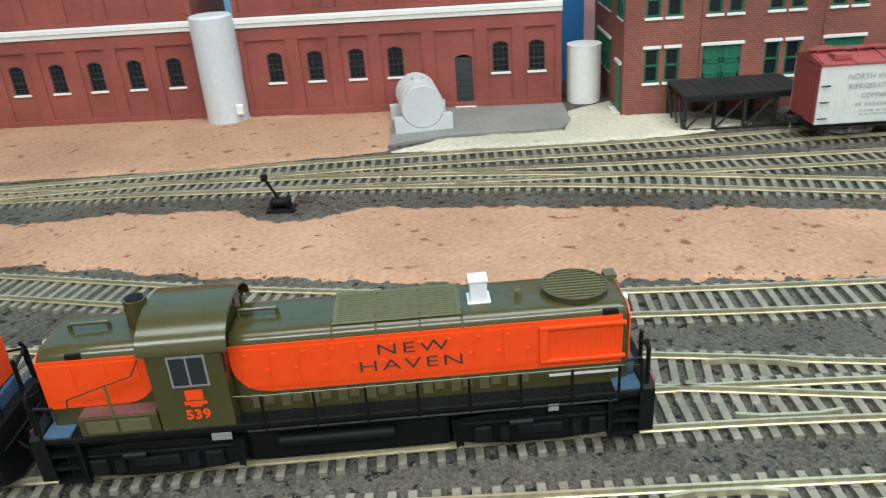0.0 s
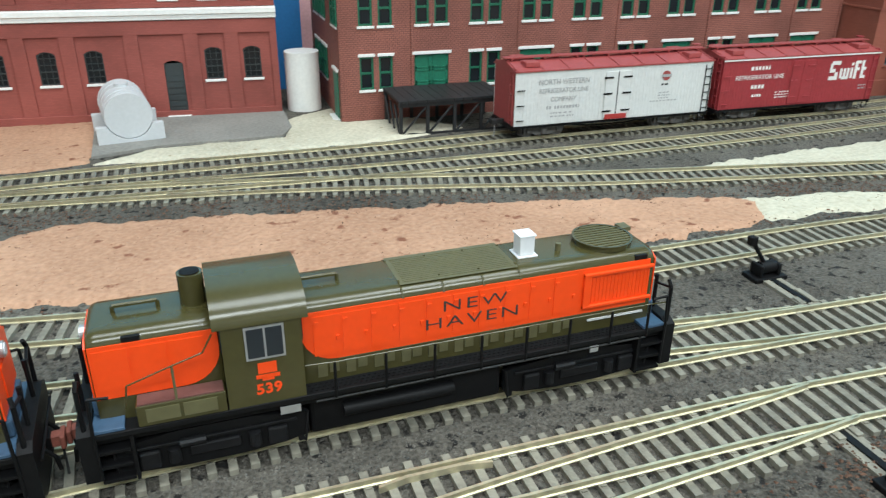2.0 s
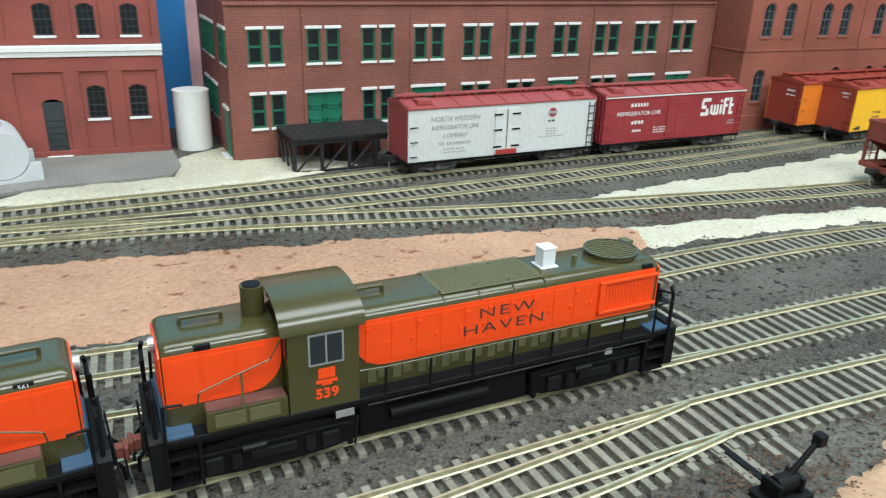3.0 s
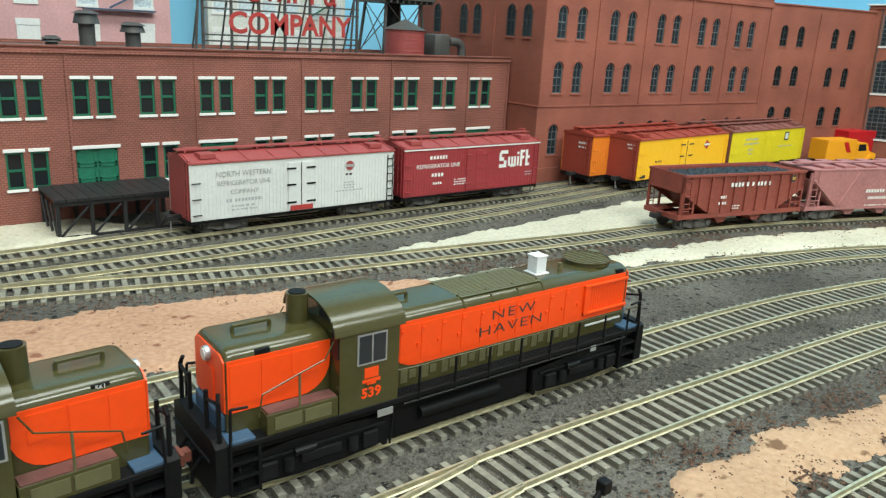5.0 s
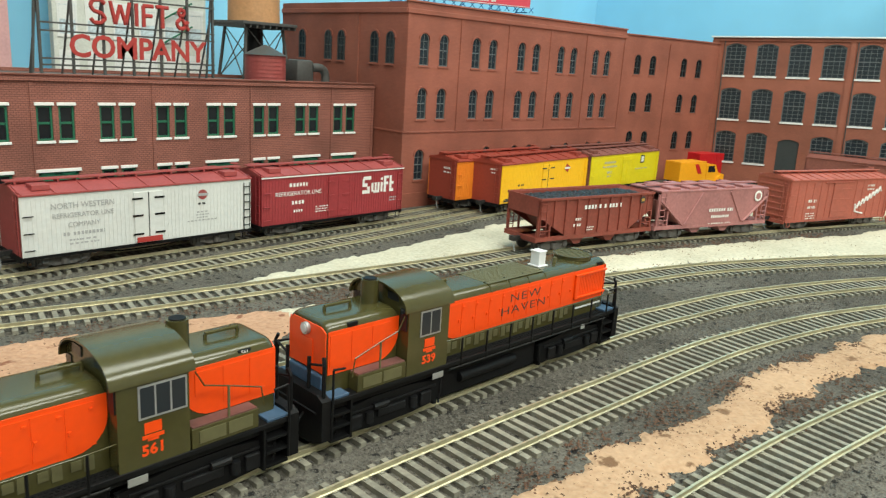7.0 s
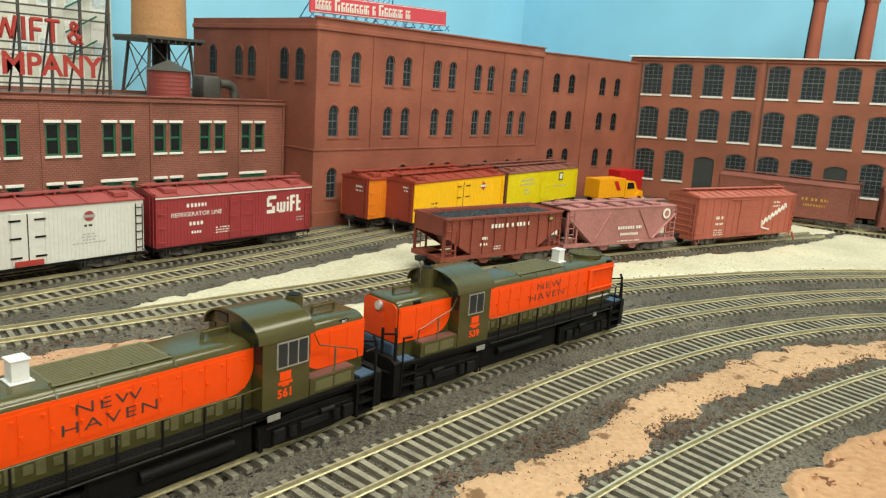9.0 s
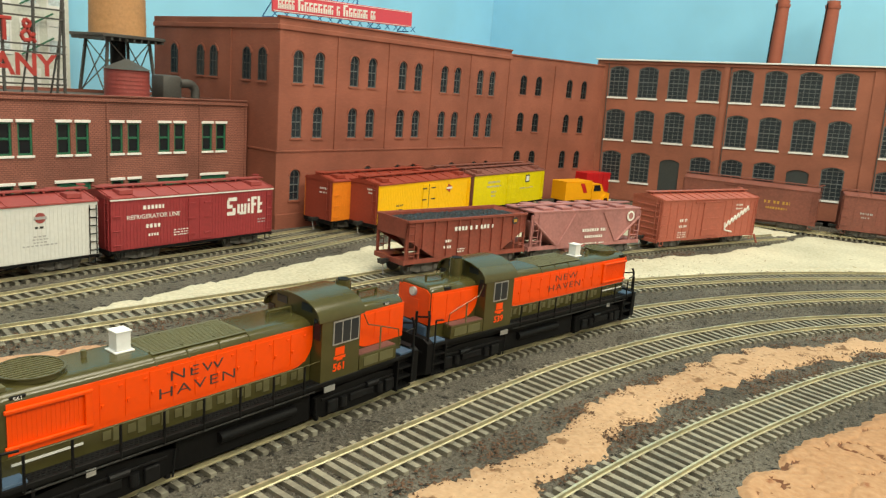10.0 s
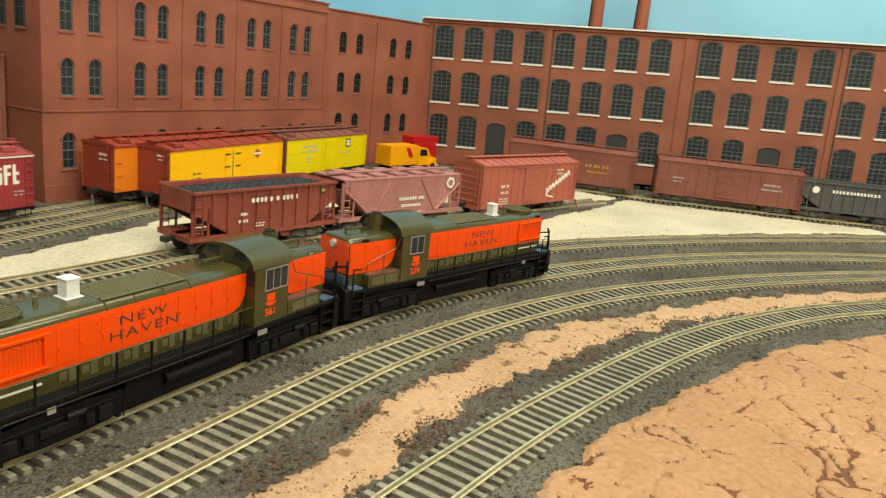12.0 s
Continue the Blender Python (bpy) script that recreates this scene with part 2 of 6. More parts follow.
def again(ob, parent, m):
    """Another part on the same mesh, with its own sub-parts."""
    return_ob = ob.copy()
    scene.collection.objects.link(return_ob)
    return_ob.parent, return_ob.matrix_basis = parent, m
    for c in ob.children:
        k = c.copy()
        scene.collection.objects.link(k)
        k.parent = return_ob
    return return_ob


def thing(name, m, label, category, group="", kind=""):
    ob = new(name)
    ob.empty_display_size = 0.01
    ob.matrix_basis = m
    return tagged(ob, label, category, group, kind)


def box(bm, x0, y0, z0, x1, y1, z1, bevel=0.0):
    vs = [bm.verts.new(c) for c in ((x0, y0, z0), (x1, y0, z0), (x1, y1, z0), (x0, y1, z0), (x0, y0, z1), (x1, y0, z1), (x1, y1, z1), (x0, y1, z1))]
    fs = [bm.faces.new([vs[i] for i in q]) for q in ((3, 2, 1, 0), (4, 5, 6, 7), (0, 1, 5, 4), (1, 2, 6, 5), (2, 3, 7, 6), (3, 0, 4, 7))]
    if bevel:
        es = list({e for f in fs for e in f.edges})
        bmesh.ops.bevel(bm, geom=es, offset=bevel, segments=2, affect="EDGES", profile=0.5)
    return bm


def bx(*a, bevel=0.0):
    return box(bmesh.new(), *a, bevel=bevel)


def tube(bm, p, q, r, r2=None, seg=10, caps=True):
    p, q = Vector(p), Vector(q)
    d = q - p
    m = Matrix.Translation((p + q) / 2) @ d.to_track_quat("Z", "Y").to_matrix().to_4x4()
    bmesh.ops.create_cone(bm, cap_ends=caps, cap_tris=False, segments=seg, radius1=r, radius2=r if r2 is None else r2, depth=d.length, matrix=m)
    return bm


def tb(p, q, r, r2=None, seg=10):
    return tube(bmesh.new(), p, q, r, r2, seg)


def rod(points, r, seg=6):
    bm = bmesh.new()
    for p, q in zip(points, points[1:]):
        tube(bm, p, q, r, seg=seg)
    return bm


def prism(profile, a0, a1, axis="x", bm=None):
    """A closed outline (two coordinates) drawn out along an axis from a0 to a1."""
    bm = bm or bmesh.new()
    put = {"x": lambda a, u, v: (a, u, v), "y": lambda a, u, v: (u, a, v), "z": lambda a, u, v: (u, v, a)}[axis]
    lo = [bm.verts.new(put(a0, u, v)) for u, v in profile]
    hi = [bm.verts.new(put(a1, u, v)) for u, v in profile]
    n = len(profile)
    bm.faces.new(lo), bm.faces.new(list(reversed(hi)))
    for i in range(n):
        bm.faces.new((lo[i], hi[i], hi[(i + 1) % n], lo[(i + 1) % n]))
    bmesh.ops.recalc_face_normals(bm, faces=bm.faces[:])
    return bm


def writing(body, size, material, parent, m, label="", name="lettering", spacing=1.0, width=1.0, bold=0.0):
    """Raised painted letters: a text turned into a mesh."""
    cu = bpy.data.curves.new("text", "FONT")
    cu.body, cu.size, cu.align_x, cu.align_y, cu.space_character, cu.extrude, cu.offset, cu.resolution_u = body, size * MM, "CENTER", "CENTER", spacing, 0.00008, bold * MM, 3
    tmp = bpy.data.objects.new("text", cu)
    scene.collection.objects.link(tmp)
    me = bpy.data.meshes.new_from_object(tmp.evaluated_get(bpy.context.evaluated_depsgraph_get()))
    bpy.data.objects.remove(tmp)
    me.transform(Matrix.Diagonal((width, 1, 1, 1)))
    me.materials.clear(); me.materials.append(material)
    ob = new(name, me)
    ob.parent, ob.matrix_basis = parent, m
    if label:
        ob["label"] = label
    return ob


def on_side(x, y, z, rz=0):
    """The pose of writing on an upright face that looks towards -y."""
    return at(x, y, z, rz, rx=90)


def bars(parent, x, y, z, rows, material, name="small_writing", rz=0.0):
    """Writing too small to read: rows of short bars, (width, height) from the top down."""
    bm = bmesh.new()
    zz = 0.0
    rng = random.Random(int(x * 7 + z * 13))
    for w, h in rows:
        u = -w / 2
        while u < w / 2 - 0.3:
            k = min(rng.uniform(0.75, 0.95) * h if h > 1.7 else rng.uniform(1.2, 3.0) * h, w / 2 - u)
            box(bm, u, -0.08, zz - h * 0.9, u + k * 0.62, 0.04, zz - h * 0.15)
            u += k * (1.0 if rng.random() < 0.85 else 1.6)
        zz -= h * 1.7
    return tagged(part(name, bm, material, parent, m=at(x, y, z, rz)), kind="stuff")


def catmull(points, step=4.0):
    """A smooth line through plan points, in even steps."""
    P = [Vector(p).to_3d() for p in points]
    P = [2 * P[0] - P[1]] + P + [2 * P[-1] - P[-2]]
    out = []
    for i in range(1, len(P) - 2):
        a, b, c, d = P[i - 1:i + 3]
        n = max(2, int((c - b).length / step))
        for k in range(n):
            t = k / n
            out.append(0.5 * (2 * b + (c - a) * t + (2 * a - 5 * b + 4 * c - d) * t * t + (3 * b - a - 3 * c + d) * t ** 3))
    out.append(P[-2])
    return out


class Line:
    def __init__(self, points):
        self.p = catmull(points)
        self.s = [0.0]
        for a, b in zip(self.p, self.p[1:]):
            self.s.append(self.s[-1] + (b - a).length)

    def spot(self, s):
        s = max(0.0, min(s, self.s[-1] - 1e-4))
        i = int(np.searchsorted(self.s, s, side="right")) - 1
        i = min(i, len(self.p) - 2)
        k = (s - self.s[i]) / (self.s[i + 1] - self.s[i])
        return self.p[i].lerp(self.p[i + 1], k), (self.p[i + 1] - self.p[i]).normalized()

    def near(self, x, y):
        q = Vector((x, y, 0))
        return self.s[min(range(len(self.p)), key=lambda i: (self.p[i] - q).length)]

# ---- ground ----
TRACKS = {
    "passing": [(-470, -178), (-320, -209), (-200, -234), (-90, -248), (30, -252), (170, -250), (265, -257), (350, -276), (440, -305), (567, -368), (665, -436), (767, -521), (850, -600), (950, -705)],
    "main": [(-470, -333), (-300, -326), (-180, -319), (-60, -311.5), (40, -311.5), (120, -313.2), (200, -316.4), (267, -321.6), (311, -328), (388, -345), (493, -388), (590, -447), (680, -522), (745, -592), (840, -705)],
    "lead": [(-470, -255), (-300, -270), (-200, -280), (-111, -288), (-59, -293), (10, -302.5), (70, -309.3), (96, -311.6)],
    "near": [(-470, -360), (-200, -355), (-40, -352), (60, -351), (140, -355), (205, -360), (245, -363), (300, -370), (380, -391), (468, -430), (555, -489), (598, -523), (668, -585), (770, -690)],
    "spur": [(-150, -377), (-57, -364), (-7, -358.5), (29, -355.5), (64, -351.5)],
    "inner": [(40, -417), (120, -420), (190, -426), (237, -433), (277, -441), (320, -452), (370, -466), (422, -485), (472, -510), (520, -540), (566, -577), (650, -650)],
    "dock": [(-470, -94), (-389, -90), (-308, -83), (-157, -74), (0, -72), (100, -68), (210, -68), (340, -70), (430, -67), (560, -70), (700, -76)],
    "house": [(-300, -96), (-200, -101), (-60, -108), (50, -111), (150, -111), (250, -109), (340, -104), (420, -98), (520, -93), (620, -91), (740, -90)],
    "team": [(-470, -92), (-385, -96), (-300, -98), (-190, -104), (-92, -115), (-40, -124), (15, -136), (84, -153), (141, -164), (209, -176), (288, -190), (352, -199), (440, -219), (500, -238), (560, -258), (610, -274), (711, -308), (790, -338)],
    "mill": [(820, -130), (840, -230), (858, -330), (880, -405), (908, -500), (935, -575), (985, -700)],
}
LINES = {k: Line(v) for k, v in TRACKS.items()}


def sheet(name, x0, y0, x1, y1, step, inside, height, material, label, category, kind="structure", reach=-3.5):
    """An uneven sheet of ground cover: a fine grid kept where inside() holds, sinking at its edge."""
    xs, ys = np.arange(x0, x1, step), np.arange(y0, y1, step)
    idx, verts, faces = {}, [], []
    keep = {}
    for i, x in enumerate(xs):
        for j, y in enumerate(ys):
            keep[i, j] = inside(x, y)
    def vert(i, j):
        if (i, j) not in idx:
            x, y = xs[i], ys[j]
            idx[i, j] = len(verts)
            verts.append((x * MM, y * MM, height(x, y, keep[i, j]) * MM))
        return idx[i, j]
    for i in range(len(xs) - 1):
        for j in range(len(ys) - 1):
            q = ((i, j), (i + 1, j), (i + 1, j + 1), (i, j + 1))
            if max(keep[c] for c in q) > reach:
                faces.append([vert(*c) for c in q])
    me = bpy.data.meshes.new(name)
    me.from_pydata(verts, [], faces)
    me.materials.append(material)
    for p in me.polygons:
        p.use_smooth = True
    return tagged(new(name, me), label, category, kind=kind)


def noise2(x, y, s):
    return noise.noise(Vector((x * s, y * s, 3.7)))


def poly_edge(poly):
    """Signed distance to a closed outline, positive inside."""
    P = np.array(poly, float)
    A, B = P, np.roll(P, -1, axis=0)
    D = B - A
    LL = (D * D).sum(1)
    def dist(x, y):
        q = np.array((x, y))
        t = np.clip(((q - A) * D).sum(1) / LL, 0, 1)
        d = np.sqrt((((A + D * t[:, None]) - q) ** 2).sum(1)).min()
        c = ((A[:, 1] > y) != (B[:, 1] > y)) & (x < D[:, 0] * (y - A[:, 1]) / np.where(D[:, 1] == 0, 1e-9, D[:, 1]) + A[:, 0])
        return d if c.sum() % 2 else -d
    return dist


def patch(name, outline, step, material, label, category, ragged=5.0, thick=1.2, lumps=0.7):
    edge = poly_edge(outline)
    xs, ys = [p[0] for p in outline], [p[1] for p in outline]
    def inside(x, y):
        d = edge(x, y)
        if -12 < d < 14:
            d += ragged * (noise2(x, y, 0.06) + 0.6 * noise2(x, y, 0.2) + 0.4 * noise2(x, y, 0.55))
        return d
    def height(x, y, d):
        return 0.75 + min(max(d, -4) * 0.45, thick) + lumps * (noise2(x, y, 0.12) * 0.6 + 0.4 * noise2(x, y, 0.4)) * min(1, max(0, d) / 4)
    return sheet(name, min(xs) - 8, min(ys) - 8, max(xs) + 8, max(ys) + 8, step, inside, height, material, label, category)


def ground_height(x, y):
    return 0.55 + 0.35 * noise2(x, y, 0.05) + 0.25 * noise2(x, y, 0.25)


def base_ground():
    me_ob = sheet("ground", -640, -700, 1100, 330, 7.0, lambda x, y: 1, lambda x, y, d: ground_height(x, y), BALLAST,
                  "dark grey fine ballast covering the model railway baseboard", "ground")
    return me_ob


base_ground()
TAN_VERGE = earth("tan_verge_earth", (0.32, 0.20, 0.12), (0.45, 0.30, 0.19), (0.16, 0.09, 0.05), fine=420.0, speck_amount=0.61, bump=0.6)
patch("red_earth_strip", [(-470, -135), (-361, -134), (-302, -130), (-236, -132), (-219, -148), (-191, -151), (-168, -139), (-96, -146), (-17, -161), (62, -174), (140, -193), (160, -205), (139, -229), (40, -234), (-51, -231), (-160, -219), (-274, -196), (-333, -183), (-470, -150)],
      2.0, RED_EARTH, "salmon-red dry earth strip between the yard tracks", "earth")
patch("red_earth_yard", [(-560, -52), (-403, -61), (-332, -61), (-262, -59), (-163, -46), (-166, 46), (-340, 62), (-560, 72)],
      2.5, RED_EARTH, "smooth orange-red earth yard beside the brick warehouse", "earth", ragged=2.0, lumps=0.4)
patch("red_earth_verge", [(150, -380), (185, -387), (226, -389), (262, -391), (302, -396), (349, -404), (396, -418), (444, -450), (520, -492), (578, -542), (640, -605), (648, -618), (598, -582), (505, -511), (446, -469), (396, -448), (354, -430), (312, -418), (265, -412), (231, -409), (199, -407), (150, -404), (90, -404), (60, -396), (90, -384)],
      2.0, TAN_VERGE, "orange-tan earth verge between two curving tracks", "earth", ragged=7.0)
patch("cream_sand_wedge", [(150, -150), (223, -141), (301, -136), (400, -128), (560, -128), (640, -150), (720, -180), (800, -230), (846, -300), (842, -345), (820, -340), (700, -290), (560, -238), (440, -196), (350, -180), (236, -170), (183, -161)],
      2.5, SAND, "cream sandy soil between the freight tracks", "sand")
patch("cream_sand_apron", [(146, -226), (151, -197), (202, -205), (269, -216), (360, -228), (440, -246), (560, -283), (640, -318), (700, -332), (780, -350), (838, -352), (862, -430), (895, -530), (916, -600), (900, -610), (835, -545), (760, -480), (665, -405), (560, -342), (440, -284), (345, -256), (288, -238), (202, -228)],
      2.5, SAND, "pale cream sand apron inside the track curve", "sand")
patch("cream_sand_path", [(-162, -49), (-128, -27), (-53, -25), (-44, 20), (-12, 40), (-12, 0), (40, 0), (60, -34), (16, -48), (-60, -54)],
      2.0, SAND, "pale sand path along the loading dock track", "sand", ragged=2.0, lumps=0.3)


def cracked_clay():
    edge = poly_edge([(236, -458), (254, -460), (292, -467), (310, -475), (342, -484), (390, -502), (446, -527), (485, -555), (530, -595), (560, -640), (540, -690), (300, -690), (150, -640), (150, -520), (195, -480)])
    def inside(x, y):
        d = edge(x, y)
        return d + 4 * (noise2(x, y, 0.07) + 0.6 * noise2(x, y, 0.25)) if abs(d) < 14 else d
    def height(x, y, d):
        wx, wy = x + 9 * noise2(x, y, 0.045) + 3 * noise2(x + 50, y, 0.16), y + 9 * noise2(x, y + 90, 0.045) + 3 * noise2(x, y + 20, 0.16)
        dist, _ = noise.voronoi(Vector((wx / 17, wy / 17, 0.3)))
        gap = dist[1] - dist[0]
        crack = max(0.0, 1 - gap / 0.062) * (1 if noise2(x, y, 0.03) > -0.3 else 0.3)
        fine, _ = noise.voronoi(Vector((wx / 9, wy / 9, 4.3)))
        crack = max(crack, 0.55 * max(0.0, 1 - (fine[1] - fine[0]) / 0.07) * (1 if noise2(x + 300, y, 0.035) > -0.05 else 0))
        return 0.75 + min(max(d, -4) * 0.45, 1.4) + 0.3 * noise2(x, y, 0.05) + 0.12 * noise2(x, y, 0.3) - 1.3 * crack * min(1, max(0, d) / 6)
    ob = sheet("cracked_clay", 150, -690, 570, -450, 0.75, inside, height, TAN_CLAY, "orange-tan dried clay with a net of dark cracks", "clay")
    me = ob.data
    me.materials.append(CRACK_SHADE)
    # low faces get a darker clay colour that paints the shade inside the cracks
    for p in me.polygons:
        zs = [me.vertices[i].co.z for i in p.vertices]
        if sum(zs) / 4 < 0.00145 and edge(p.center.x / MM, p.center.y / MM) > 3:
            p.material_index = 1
    return ob


# same clay, darkened to stand for the shade down in the cracks
CRACK_SHADE = shade("painted_crack_shade", (0.13, 0.05, 0.022), 0.95, var=0.3)


cracked_clay()


def paved_pad():
    ob = thing("paved_yard", at(0, 0), "dark grey concrete pad by the brick warehouse", "pavement", kind="structure")
    bm = prism([(-163, -38), (-128, -26), (-54, -24), (-46, -6), (-46, 40), (-168, 44)], -1.0, 2.3, "z")
    part("slab", bm, CONCRETE, ob)


paved_pad()


def grains():
    """Loose ballast stones on the shoulders between the nearer tracks."""
    rng = np.random.default_rng(4)
    verts, faces = [], []
    base = np.array([(1, 0, 0), (-0.5, 0.87, 0), (-0.5, -0.87, 0), (0, 0, 0.9), (0.1, 0.1, -0.6)])
    tris = ((0, 1, 3), (1, 2, 3), (2, 0, 3))
    count = 0
    for key, n, spread in (("main", 26000, 26), ("near", 26000, 26), ("passing", 12000, 20), ("inner", 14000, 24), ("lead", 7000, 14), ("team", 7000, 16), ("house", 5000, 14), ("dock", 4000, 12)):
        ln = LINES[key]
        total = ln.s[-1]
        for s, off, r, a in zip(rng.uniform(0, total, n), rng.uniform(-spread, spread, n), rng.uniform(0.28, 0.62, n), rng.uniform(0, 6.28, n)):
            p, d = ln.spot(s)
            if p.x > 760 or p.x < -330:
                continue
            x, y = p.x - d.y * off, p.y + d.x * off
            z = ground_height(x, y) + 0.1
            c, sn = math.cos(a) * r, math.sin(a) * r
            k = len(verts)
            for u in base[:4]:
                verts.append(((x + u[0] * c - u[1] * sn) * MM, (y + u[0] * sn + u[1] * c) * MM, (z + u[2] * r) * MM))
            faces.extend([(k + t[0], k + t[1], k + t[2]) for t in tris])
    me = bpy.data.meshes.new("ballast_stones")
    me.from_pydata(verts, [], faces)
    me.materials.append(GRAIN)
    tagged(new("ballast_stones", me), "loose grey and brown ballast stones along the tracks", "ballast", kind="stuff")


def scattered(name, key, n, lo, hi, rmin, rmax, material, label, x0, x1):
    """Crumbs spilled along the edges of the earth strips."""
    rng = np.random.default_rng(len(name) + n)
    verts, faces = [], []
    ln = LINES[key]
    for s, off, r, a in zip(rng.uniform(0, ln.s[-1], n), rng.uniform(lo, hi, n), rng.uniform(rmin, rmax, n), rng.uniform(0, 6.28, n)):
        p, d = ln.spot(s)
        if not x0 < p.x < x1:
            continue
        x, y = p.x - d.y * off, p.y + d.x * off
        if noise2(x, y, 0.05) + 0.5 * noise2(x, y, 0.3) < rng.uniform(-0.5, 0.35):
            continue
        k = len(verts)
        for u, v, w in ((1, 0, 0), (-0.5, 0.8, 0), (-0.5, -0.8, 0), (0, 0, 0.8)):
            verts.append(((x + r * (u * math.cos(a) - v * math.sin(a))) * MM, (y + r * (u * math.sin(a) + v * math.cos(a))) * MM, (1.5 + r * w) * MM))
        faces.extend([(k, k + 1, k + 3), (k + 1, k + 2, k + 3), (k + 2, k, k + 3)])
    me = bpy.data.meshes.new(name)
    me.from_pydata(verts, [], faces)
    me.materials.append(material)
    tagged(new(name, me), label, "gravel", kind="stuff")


GRAIN = shade("ballast_grain", (0.096, 0.088, 0.075), 0.85, var=0.75, s1=150, s2=900, bump=0)
grains()
CRUMB = shade("dark_crumbs", (0.10, 0.055, 0.035), 0.9, var=0.6, s1=200, bump=0)
for key, lo, hi in (("passing", 12, 90), ("near", -62, -20), ("inner", 14, 52), ("team", -40, -14)):
    scattered("dark_crumbs", key, 9000, lo, hi, 0.35, 0.9, CRUMB, "dark crumbs scattered over the earth strips", -330, 640)

# ---- buildings ----
def holed_wall(W, H, T, holes, material, parent, name="wall", x0=0.0, label=""):
    """An upright wall, face at y=0, with openings (x0, x1, z0, z1, arch) cut right through it."""
    bm = bmesh.new()
    xs = sorted({x0, x0 + W, *[h[0] for h in holes], *[h[1] for h in holes]})
    zs = sorted({0.0, H, *[h[2] for h in holes], *[h[3] for h in holes]})
    made = {}
    def v(x, y, z):
        k = (round(x, 3), y, round(z, 3))
        if k not in made:
            made[k] = bm.verts.new((x, y, z))
        return made[k]
    def hole(x, z):
        return any(h[0] < x < h[1] and h[2] < z < h[3] for h in holes)
    cell = {}
    for i in range(len(xs) - 1):
        for j in range(len(zs) - 1):
            cell[i, j] = not hole((xs[i] + xs[i + 1]) / 2, (zs[j] + zs[j + 1]) / 2)
    for (i, j), solid in cell.items():
        if not solid:
            continue
        a, b, c, d = xs[i], xs[i + 1], zs[j], zs[j + 1]
        bm.faces.new((v(a, 0, c), v(b, 0, c), v(b, 0, d), v(a, 0, d)))
        bm.faces.new((v(a, T, c), v(a, T, d), v(b, T, d), v(b, T, c)))
        for di, dj, q in ((-1, 0, ((a, c), (a, d))), (1, 0, ((b, d), (b, c))), (0, -1, ((b, c), (a, c))), (0, 1, ((a, d), (b, d)))):
            if not cell.get((i + di, j + dj), False):
                (p, r), (s, t) = q
                bm.faces.new((v(p, 0, r), v(s, 0, t), v(s, T, t), v(p, T, r)))
    for h in holes:
        rise = h[4] if len(h) > 4 else 0
        if rise:
            cx, hw, n = (h[0] + h[1]) / 2, (h[1] - h[0]) / 2, 8
            R = (hw * hw + rise * rise) / (2 * rise)
            zc = h[3] - R
            a0 = math.asin(min(1, hw / R))
            arc = [(cx + R * math.sin(-a0 + 2 * a0 * k / n), zc + R * math.cos(-a0 + 2 * a0 * k / n)) for k in range(n + 1)]
            for (p, q), (r, s) in zip(arc, arc[1:]):
                f0, f1 = bm.verts.new((p, 0, q)), bm.verts.new((r, 0, s))
                g0, g1 = bm.verts.new((p, 0, h[3])), bm.verts.new((r, 0, h[3]))
                k0, k1 = bm.verts.new((p, T, q)), bm.verts.new((r, T, s))
                if h[3] - q > 1e-3 or h[3] - s > 1e-3:
                    bm.faces.new((f0, f1, g1, g0))
                bm.faces.new((f0, k0, k1, f1))
    return part(name, bm, material, parent, label)


def arch_points(w, h, rise, n=8):
    hw = w / 2
    if rise <= 0:
        return [(-hw, 0), (hw, 0), (hw, h), (-hw, h)]
    R = (hw * hw + rise * rise) / (2 * rise)
    a0 = math.asin(min(1, hw / R))
    return [(-hw, 0), (hw, 0)] + [(R * math.sin(a0 - 2 * a0 * k / n), h - R + R * math.cos(a0 - 2 * a0 * k / n)) for k in range(n + 1)]


